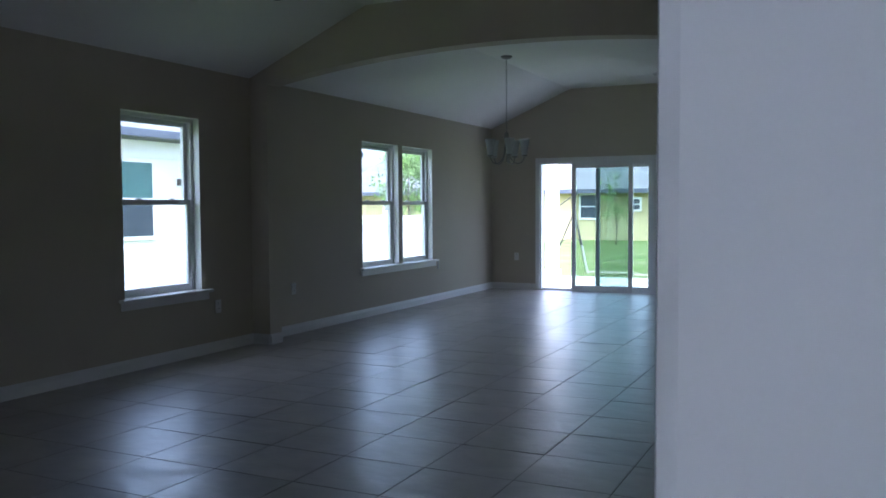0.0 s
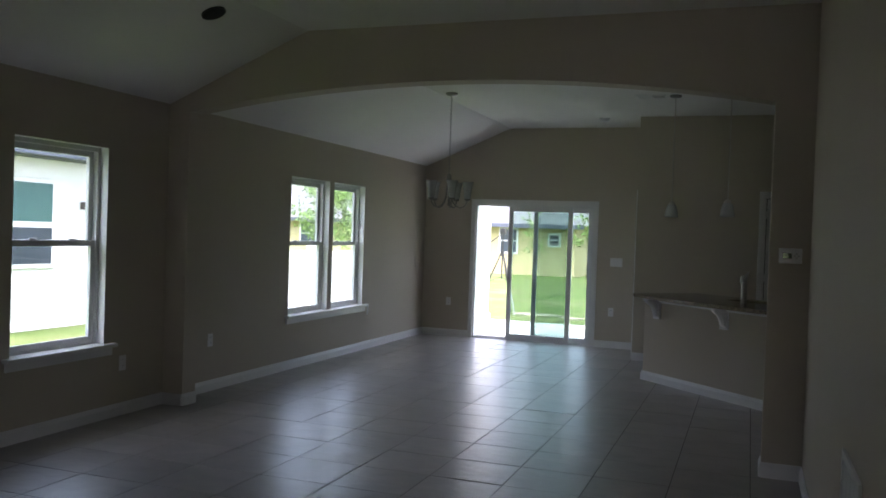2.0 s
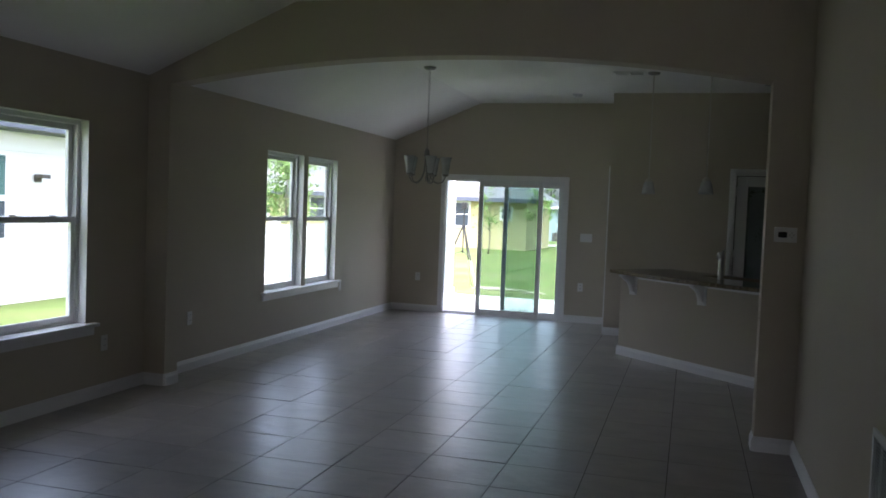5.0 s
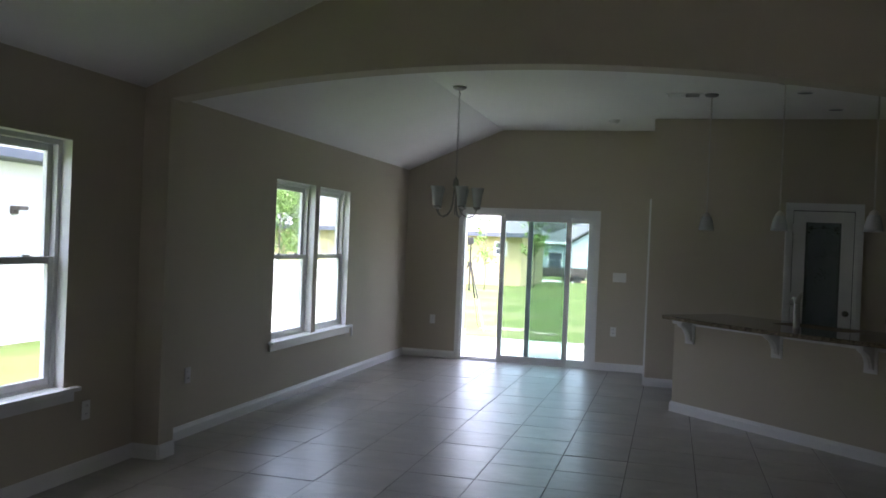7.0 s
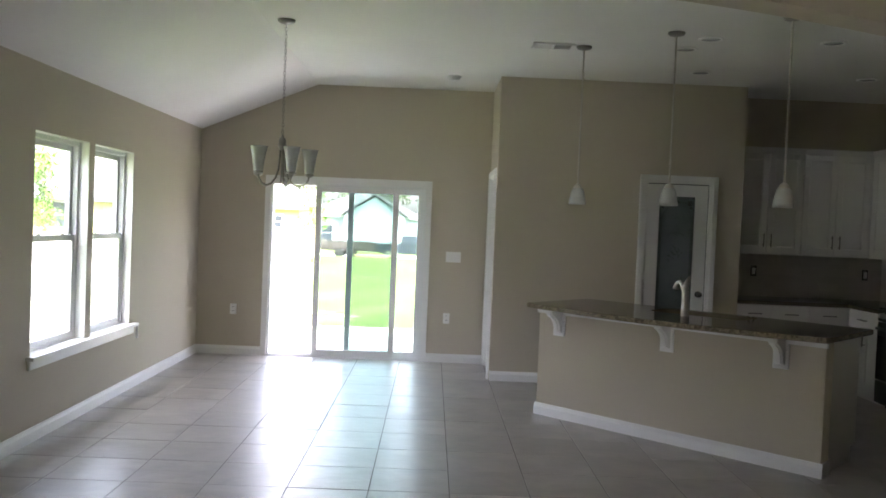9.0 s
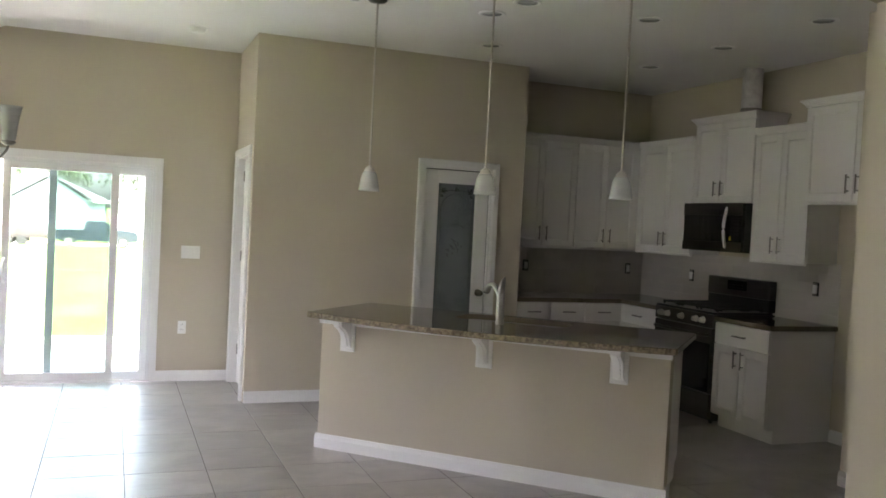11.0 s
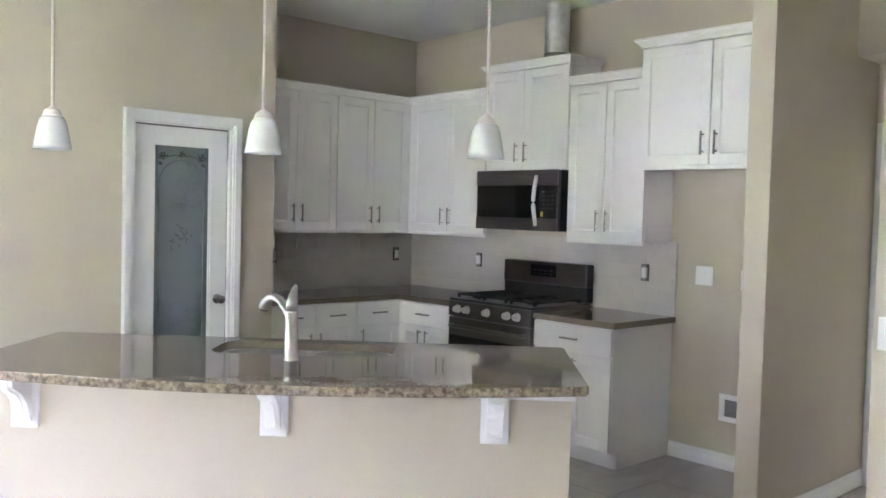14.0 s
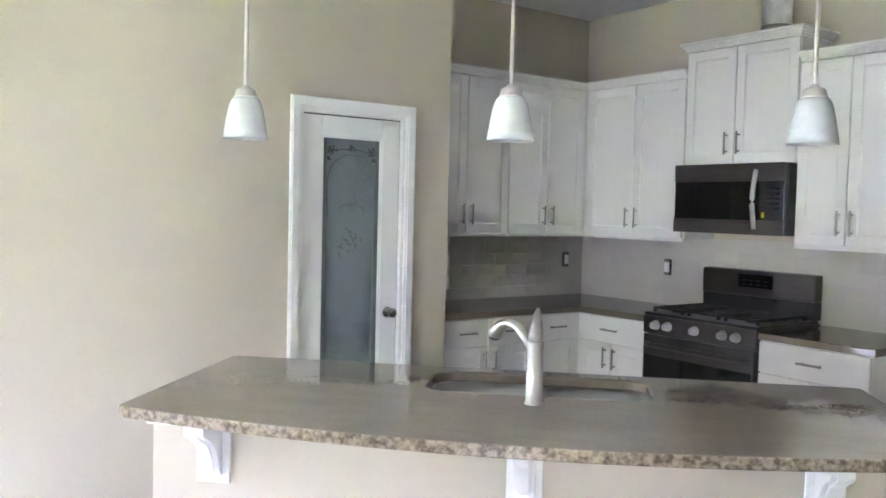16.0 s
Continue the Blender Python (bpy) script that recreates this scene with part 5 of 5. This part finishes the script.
WOOD = surface("lumber", [(0.40, 0.29, 0.16), (0.54, 0.41, 0.25)], 0.75, scale=3, fine=60, stretch=(1, 8, 8))
RUST = surface("trailer_steel", [(0.05, 0.042, 0.04), (0.09, 0.072, 0.065)], 0.6, scale=4, fine=60)
DIRT = surface("bare_soil", [(0.26, 0.23, 0.16), (0.36, 0.32, 0.25)], 0.95, scale=2, fine=40, bump=0.5)


def ground_z(y):
    if y < 18:
        return -0.22
    if y < 50:
        return -0.22 - 0.28 * (y - 18) / 32
    if y < 66:
        return -0.5 - 0.95 * (y - 50) / 16
    return -1.45


bm = B()
ys = [-400, -40, 0, 8, 12, 15, 18, 22, 26, 30, 35, 40, 45, 50, 54, 58, 62, 66, 72, 80, 120, 400, 1500]
gx = [-1500, -200, -60, -30, -20, -14, -10, -6, -2, 2, 8, 20, 60, 200, 1500]
rows = []
for y in ys:
    rows.append([bm.verts.new((x, y, ground_z(y) + (0.03 * noise.noise(Vector((x * 0.3, y * 0.3, 0))) if -30 < x < 20 and 16 < y < 60 else 0))) for x in gx])
for a, b in zip(rows, rows[1:]):
    for i in range(len(gx) - 1):
        bm.faces.new((a[i], a[i + 1], b[i + 1], b[i])).smooth = True
setting("ground", bm, GRASS, "mown green lawn with pale worn patches", "lawn")
setting("patio_slab", box(B(), -5.4, FAR + 0.15, -0.3, 0.2, 15.35, -0.055, 0.01), CONCRETE, "light grey concrete patio outside the sliding door", "patio")
porch = thing("porch_frame", "white patio beam carried on square posts", "porch", pose(0, 0, 0))
part("beam", box(B(), -4.9, 14.97, 2.62, 0.02, 15.19, 2.86, 0.006), STUCCO_W, porch)
for x in (-4.76, -0.2):
    bm = B()
    box(bm, x - 0.1, 14.98, -0.055, x + 0.1, 15.18, 2.62, 0.006)
    box(bm, x - 0.13, 14.95, -0.055, x + 0.13, 15.21, 0.08, 0.006)
    part("post", bm, FENCE_W, porch)
pr = random.Random(17)
for px, py, rad in ((-4.6, 18.5, 0.5), (-3.7, 18.1, 0.28)):
    outline = [(px + rad * (1.25 if k % 2 else 0.8) * pr.uniform(0.75, 1.15) * math.cos(2 * math.pi * k / 18), py + rad * 0.62 * pr.uniform(0.7, 1.2) * math.sin(2 * math.pi * k / 18)) for k in range(18)]
    setting("bare_patch", prism(B(), outline, -0.3, -0.205), DIRT, "pale bare soil patch in the lawn", "soil")

# never in view: added so that light bounced indoors is less green
setting("driveway", box(B(), -6, -12, -0.3, 6, FRONT - 0.2, -0.02), CONCRETE, "unseen pale concrete slab added to bounce neutral light into the entry", "driveway")
# out of view: a roof added to hold back daylight at the entry
entry = thing("entry_porch", "unseen white roof on posts added to shade the front entry", "porch", pose(0, 0, 0))
part("roof", box(B(), -1.6, -4.6, 2.7, 1.8, FRONT - T - 0.01, 2.86), STUCCO_W, entry)
for x in (-1.4, 1.6):
    part("post", box(B(), x - 0.12, -4.5, -0.02, x + 0.12, -4.26, 2.7, 0.006), FENCE_W, entry)

# white neighbour beside the windows
NX = -10.5
nb = thing("neighbour_house", "white stuccoed neighbouring house with grey shingle roof", "house", pose(NX, 0, -0.22))
part("wall", box(B(), -9, -4, 0, 0, 16.4, 2.62), STUCCO_W, nb)
bm = B()
extr = [(0.45, 2.62), (0.45, 2.74), (-4.5, 4.9), (-9.5, 2.74), (-9.5, 2.62)]
a = [bm.verts.new((x, -4.5, z)) for x, z in extr]
b = [bm.verts.new((x, 16.9, z)) for x, z in extr]
bm.faces.new(a)
bm.faces.new(b[::-1])
for i in range(5):
    bm.faces.new((a[i], b[i], b[(i + 1) % 5], a[(i + 1) % 5]))
roof = part("roof", bm, SHINGLE, nb)
part("gutter", box(B(), 0.45, -4.5, 2.63, 0.57, 16.9, 2.76, 0.01), FASCIA, roof)
part("frieze", box(B(), 0.0, -4, 2.33, 0.03, 16.4, 2.62), FENCE_W, nb)
for y0 in (9.55, 3.0):
    win = part("window", box(B(), 0.0, y0 - 0.08, 0.95, 0.05, y0 + 1.35, 2.32, 0.01), FENCE_W, nb)
    part("upper_pane", box(B(), 0.04, y0, 1.66, 0.056, y0 + 1.27, 2.25), TEAL_PANE, win)
    part("lower_pane", box(B(), 0.04, y0, 1.02, 0.056, y0 + 1.27, 1.57), DARK_PANE, win)
bm = B()
box(bm, 0.0, 11.46, 1.88, 0.06, 11.56, 2.0)
box(bm, 0.04, 11.42, 1.94, 0.2, 11.6, 2.0, 0.01)
part("flood_lamp", bm, RUST, nb)

# fence
fence = thing("fence", "low white vinyl privacy fence between two yards", "fence", pose(-7.2, 10.8, -0.22))
panel_me = mesh_of(box(B(), -0.02, 0.06, 0.06, 0.02, 2.34, 1.33, 0.006), "panel", FENCE_W)
post_bm = B()
box(post_bm, -0.06, -0.06, 0, 0.06, 0.06, 1.4, 0.006)
box(post_bm, -0.07, -0.07, 1.4, 0.07, 0.07, 1.43, 0.006)
post_me = mesh_of(post_bm, "post", FENCE_W)
for i in range(4):
    for nm, me in (("post", post_me), ("panel", panel_me)):
        o = new(nm, me)
        o.parent = fence
        o.matrix_basis = Matrix.Translation((0, i * 2.4, -0.01 * i))


def hip_house(name, label, x0, x1, y0, y1, base, eave, ridge, wall_mat, windows, gable=None):
    h = thing(name, label, "house", pose((x0 + x1) / 2, y0, base))
    cx, hw, d = 0, (x1 - x0) / 2, y1 - y0
    part("wall", box(B(), -hw, 0, -0.3, hw, d, eave - base), wall_mat, h)
    bm = B()
    e, o = eave - base, 0.5
    lo = [bm.verts.new(c) for c in ((-hw - o, -o, e), (hw + o, -o, e), (hw + o, d + o, e), (-hw - o, d + o, e))]
    r0, r1 = bm.verts.new((-hw + d / 2, d / 2, ridge - base)), bm.verts.new((hw - d / 2, d / 2, ridge - base))
    for f in ((lo[0], lo[1], r1, r0), (lo[1], lo[2], r1), (lo[2], lo[3], r0, r1), (lo[3], lo[0], r0), tuple(lo[::-1])):
        bm.faces.new(f)
    rf = part("roof", bm, SHINGLE, h)
    part("fascia", box(B(), -hw - o, -o - 0.04, e - 0.18, hw + o, -o, e + 0.02), FENCE_W if gable else FASCIA, rf)
    for wx, wz, ww, wh in windows:
        w_ob = part("window", box(B(), wx - ww / 2 - 0.09, -0.06, wz - 0.09, wx + ww / 2 + 0.09, 0.0, wz + wh + 0.09), FENCE_W, h)
        part("pane", box(B(), wx - ww / 2, -0.075, wz, wx + ww / 2, -0.055, wz + wh / 2 - 0.03), DARK_PANE, w_ob)
        part("pane", box(B(), wx - ww / 2, -0.075, wz + wh / 2 + 0.03, wx + ww / 2, -0.055, wz + wh), DARK_PANE, w_ob)
    if gable:
        g0, g1, gz = gable
        bm = B()
        v = [bm.verts.new(c) for c in ((g0, -1.2, 0), (g1, -1.2, 0), (g1, -1.2, e), ((g0 + g1) / 2, -1.2, gz - base), (g0, -1.2, e))]
        w2 = [bm.verts.new((c.co.x, d / 2, c.co.z)) for c in v]
        bm.faces.new(v)
        for i in range(5):
            bm.faces.new((v[i], w2[i], w2[(i + 1) % 5], v[(i + 1) % 5]))
        part("gable_wing", bm, wall_mat, h)
        for s, xa in ((1, g0), (-1, g1)):
            bm = B()
            m0, m1 = Vector((xa - s * 0.4, -1.6, e - 0.12)), Vector(((g0 + g1) / 2, -1.6, gz - base + 0.12))
            pts = [m0, m1, m1 + Vector((0, 0, 0.2)), m0 + Vector((0, 0, 0.2))]
            f0 = [bm.verts.new(p) for p in pts]
            f1 = [bm.verts.new(p + Vector((0, d / 2 + 1.6, 0))) for p in pts]
            bm.faces.new(f0)
            bm.faces.new(f1[::-1])
            for i in range(4):
                bm.faces.new((f0[i], f1[i], f1[(i + 1) % 4], f0[(i + 1) % 4]))
            part("gable_roof", bm, SHINGLE if s < 0 else SHINGLE, h)
    return h


hip_house("yellow_house", "pale yellow stucco house with grey hip roof", -27, -8.2, 41, 48, -0.42, 2.06, 4.6, STUCCO_Y, [(8.4, 1.5, 0.45, 0.5), (6.1, 1.1, 0.8, 1.1), (-1.5, 1.1, 1.0, 1.1), (-5.0, 1.1, 1.0, 1.1)])
hip_house("blue_house", "pale blue-green house with a street gable", -15, -3.4, 86, 97, -1.45, 2.0, 4.6, STUCCO_B, [(-3.4, 0.9, 1.3, 1.5), (1.4, 0.9, 2.0, 1.5)], (-1.6, 4.4, 3.9))
hip_house("white_house", "white house with grey roof across the street", -2.4, 12, 88, 100, -1.45, 2.1, 5.2, STUCCO_W, [(-3.6, 0.9, 1.6, 1.4), (2.0, 0.9, 1.6, 1.4)])
hip_house("white_house", "white house with grey roof across the street", -34, -17, 88, 100, -1.45, 2.1, 5.4, STUCCO_W, [(5.0, 0.9, 1.6, 1.4), (-1.0, 0.9, 1.6, 1.4)])
setting("road", box(B(), -300, 69.5, -1.6, 300, 76, -1.43), CONCRETE, "pale concrete street across the lawn", "road")


def tree(m, height, spread, leaf_mat, seed, label, clumps=420, size=0.14):
    t = thing("tree", label, "tree", m)
    r = random.Random(seed)
    bm = B()
    tips = []
    tube(bm, [(0, 0, -0.1), (0.03, 0.02, height * 0.25), (-0.02, 0.04, height * 0.5), (0.03, 0, height * 0.85)], [0.05 * height / 4, 0.04 * height / 4, 0.028 * height / 4, 0.008], 8)
    for i in range(11):
        z = height * r.uniform(0.3, 0.8)
        a = r.uniform(0, 6.28)
        l = spread * r.uniform(0.5, 1.0) * (1.15 - z / height * 0.5)
        p1 = Vector((math.cos(a) * l * 0.5, math.sin(a) * l * 0.5, z + l * 0.35))
        p2 = Vector((math.cos(a) * l, math.sin(a) * l, z + l * r.uniform(0.4, 0.9)))
        tube(bm, [(0, 0, z), p1, p2], [0.016 * height / 4, 0.01 * height / 4, 0.004], 6)
        tips += [p1, p2, (p1 + p2) / 2]
    tips.append(Vector((0, 0, height * 0.95)))
    part("trunk", bm, BARK, t)
    verts, faces = [], []
    for i in range(clumps):
        c = r.choice(tips) + Vector((r.gauss(0, 1), r.gauss(0, 1), r.gauss(0, 0.8))) * spread * 0.22
        for k in range(4):
            q = Euler((r.uniform(0, 6.28), r.uniform(0, 6.28), r.uniform(0, 6.28)))
            o = c + Vector((r.gauss(0, 1), r.gauss(0, 1), r.gauss(0, 1))) * size * 0.8
            n0 = len(verts)
            for px, py in ((-1, 0), (0, -0.45), (1, 0), (0, 0.45)):
                v = Vector((px * size, py * size, 0))
                v.rotate(q)
                verts.append(o + v)
            faces.append((n0, n0 + 1, n0 + 2, n0 + 3))
    me = bpy.data.meshes.new("crown")
    me.from_pydata(verts, [], faces)
    me.materials.append(leaf_mat)
    cr = new("crown", me)
    cr.parent = t
    return t


tree(pose(-7.4, 39.9, -0.42), 3.4, 0.8, LEAVES, 3, "young staked street tree with thin pale leaves", 70, 0.09)
tree(pose(-8.75, 35.5, -0.37), 3.0, 0.75, LEAVES, 8, "young sparse tree on the lawn", 70, 0.07)
tree(pose(-10.75, 20.6, -0.25), 3.3, 0.85, LEAVES, 4, "young bright green tree beside the fence", 900, 0.05)
for i, (x, y, h, sp) in enumerate(((-30, 118, 15, 6), (-20, 122, 17, 6.5), (-10, 116, 14, 6), (0, 120, 16, 6.5), (10, 118, 15, 6), (20, 122, 16, 6), (-41, 120, 16, 6.5), (-52, 116, 15, 6))):
    tree(pose(x, y, -1.5), h, sp, LEAVES_D, 20 + i, "tall grey-green tree behind the far houses", 1300, 0.26)
tree(pose(-12.3, 64, -1.4), 3.8, 1.4, LEAVES_D, 55, "grey-green young tree beside the yellow house", 240, 0.12)

# pickup truck on the street
def pickup(m):
    t = thing("pickup_truck", "dark blue-grey crew cab pickup parked on the street", "pickup truck", m)
    bm = B()
    prof = [(-2.9, 0.55), (-2.9, 1.15), (-0.85, 1.18), (-0.80, 1.85), (0.55, 1.88), (1.15, 1.28), (2.6, 1.18), (2.85, 0.95), (2.85, 0.5), (2.3, 0.42), (-2.5, 0.45)]
    f0 = [bm.verts.new((x, -0.95, z)) for x, z in prof]
    f1 = [bm.verts.new((x, 0.95, z)) for x, z in prof]
    bm.faces.new(f0)
    bm.faces.new(f1[::-1])
    for i in range(len(prof)):
        bm.faces.new((f0[i], f1[i], f1[(i + 1) % len(prof)], f0[(i + 1) % len(prof)]))
    bmesh.ops.bevel(bm, geom=bm.edges[:], offset=0.05, segments=2, affect="EDGES")
    part("body", bm, CAR_BLUE, t)
    for x0, x1, x2, x3 in ((-0.72, -0.02, -0.02, -0.68), (0.06, 0.95, 0.52, 0.06)):
        bm = B()
        v = [bm.verts.new(c) for c in ((x0, -0.965, 1.25), (x1, -0.965, 1.25), (x2, -0.965, 1.78), (x3, -0.965, 1.78))]
        w2 = [bm.verts.new((c.co.x, -0.93, c.co.z)) for c in v]
        bm.faces.new(v)
        bm.faces.new(w2[::-1])
        for i in range(4):
            bm.faces.new((v[i], w2[i], w2[(i + 1) % 4], v[(i + 1) % 4]))
        part("side_window", bm, DARK_PANE, t)
    for x in (-1.85, 1.8):
        for s in (-1, 1):
            wheel = part("wheel", rod(B(), (x, s * 0.74, 0.4), (x, s * 0.98, 0.4), 0.4, seg=28), RUBBER, t)
            part("rim", rod(B(), (x, s * 0.97, 0.4), (x, s * 1.0, 0.4), 0.25, seg=20), STEEL, wheel)
    part("headlight", box(B(), 2.78, -0.9, 0.85, 2.88, -0.6, 1.05, 0.02), PLASTIC, t)
    part("bumper", box(B(), 2.75, -0.95, 0.42, 2.98, 0.95, 0.62, 0.03), STEEL, t)
    part("mirror", box(B(), 0.75, -1.15, 1.2, 0.9, -0.95, 1.4, 0.03), RUBBER, t)
    return t


pickup(pose(-3.75, 71.0, -1.43))
trailer = thing("utility_trailer", "rusty flat utility trailer heaped with building scraps", "trailer", pose(-9.0, 70.6, -1.43))
part("deck", box(B(), -2.4, -1.0, 0.55, 2.4, 1.0, 0.72), RUST, trailer)
for s in (-1.0, 1.0):
    part("side_rail", box(B(), -2.4, s - 0.03, 0.72, 2.4, s + 0.03, 1.25), RUST, trailer)
for x in (-0.45, 0.45):
    for s in (-1, 1):
        part("wheel", rod(B(), (x, s * 1.05, 0.35), (x, s * 1.28, 0.35), 0.35, seg=20), RUBBER, trailer)
heap = B()
r = random.Random(9)
for i in range(26):
    m = Matrix.Translation((r.uniform(-2.1, 2.1), r.uniform(-0.7, 0.7), 0.78 + r.random() * 0.35)) @ Euler((r.uniform(-0.4, 0.4), r.uniform(-0.4, 0.4), r.uniform(0, 3))).to_matrix().to_4x4() @ Matrix.Diagonal((r.uniform(0.3, 1.2), 0.15, 0.1, 1))
    bmesh.ops.create_cube(heap, size=1, matrix=m)
solid("scrap_heap", heap, DIRT, "heap of broken boards on the trailer", "debris", kind="stuff")
bpy.data.objects["scrap_heap"].matrix_basis = pose(-9.0, 70.6, -1.43)
bm = B()
r = random.Random(4)
for k in range(5):
    for j in range(4):
        box(bm, -1.3 + r.uniform(-0.1, 0.1), -0.6 + j * 0.3, k * 0.09, 1.3 + r.uniform(-0.15, 0.15), -0.33 + j * 0.3, k * 0.09 + 0.08)
solid("lumber_stack", bm, WOOD, "low stack of pale new lumber on the lawn edge", "lumber", pose(-6.6, 66.0, -1.44))
bm = B()
lathe(bm, [(0.04, 2.2), (0.16, 2.05), (0.24, 1.65), (0.27, 1.2), (0.22, 0.8), (0.12, 0.62), (0.03, 0.6)], 14)
for v in bm.verts:
    v.co.x += 0.12 * noise.noise(v.co * 2)
cloth = thing("flag", "red cloth flag hanging from a pole", "flag", pose(-10.2, 56.0, -0.87))
part("cloth", bm, RED, cloth)
part("pole", rod(B(), (0, 0, 0), (0, 0, 3.0), 0.04), STEEL, cloth)

# tripod on the lawn
tri = thing("tripod", "tall black camera tripod standing on the lawn", "tripod", pose(-5.35, 18.4, -0.22))
part("column", rod(B(), (0, 0, 0.75), (0, 0, 1.75), 0.017), BLACK, tri)
part("head", box(B(), -0.06, -0.05, 1.72, 0.06, 0.05, 1.86, 0.012), BLACK, tri)
part("pan_arm", rod(B(), (0, 0, 1.74), (-0.3, -0.12, 1.5), 0.011), BLACK, tri)
part("collar", rod(B(), (0, 0, 1.25), (0, 0, 1.36), 0.045), BLACK, tri)
for a in (80, 200, 320):
    d = Vector((math.cos(radians(a)), math.sin(radians(a)), 0))
    leg = part("leg", rod(B(), d * 0.03 + Vector((0, 0, 1.3)), d * 0.32 + Vector((0, 0, 0.6)), 0.017), BLACK, tri)
    part("lower_leg", rod(B(), d * 0.32 + Vector((0, 0, 0.6)), d * 0.55 + Vector((0, 0, 0.0)), 0.012), STEEL, leg)
    part("brace", rod(B(), Vector((0, 0, 0.8)), d * 0.29 + Vector((0, 0, 0.68)), 0.007), BLACK, tri)

# ---- backsplash tiles ----
splash("backsplash_range", BACK - 0.006 - 9.155, pose(RANGE_WALL, BACK - 0.006, 0) @ FACE_W, "pale greige ceramic backsplash tiles along the range wall")
splash("backsplash_back", RANGE_WALL - 0.008 - 0.846, pose(0.846, BACK, 0), "pale greige ceramic backsplash tiles on the back wall")

# ---- floor tiles ----
def tile_mesh(w, h):
    bm = box(B(), 0, 0, -0.004, w, h, 0.0)
    top = [e for e in bm.edges if all(v.co.z > -0.001 for v in e.verts)]
    bmesh.ops.bevel(bm, geom=top, offset=0.001, segments=1, affect="EDGES")
    return bm


tiles, loose = {}, B()
kx0, kx1 = math.floor((WALL_L - TX) / PX), math.ceil((3.12 - TX) / PX)
ky0, ky1 = math.floor((FRONT - TY) / PY), math.ceil((FAR - TY) / PY)
tr = random.Random(11)
for i in range(kx0, kx1):
    for j in range(ky0, ky1):
        xa, ya = TX + i * PX, TY + j * PY
        x0, x1 = max(xa + GAP / 2, WALL_L), min(xa + PX - GAP / 2, 3.115)
        y0, y1 = max(ya + GAP / 2, FRONT), min(ya + PY - GAP / 2, FAR)
        if x1 - x0 < 0.02 or y1 - y0 < 0.02:
            continue
        if y0 > 2.7 and x1 < 0.3 and not (x0 > -1.6 and y0 > 11.2):
            key = (round(x1 - x0, 4), round(y1 - y0, 4))
            if key not in tiles:
                tiles[key] = mesh_of(tile_mesh(*key), "tile", TILE)
            t = new("tile", tiles[key])
            t.parent = floor
            t.matrix_basis = pose(x0, y0, tr.uniform(-0.0004, 0.0004), tr.uniform(-0.09, 0.09), tr.uniform(-0.09, 0.09), 0)
        else:
            box(loose, x0, y0, -0.004, x1, y1, -0.0003)
rest = part("tile_field", loose, TILE, floor)
rest["kind"] = "stuff"
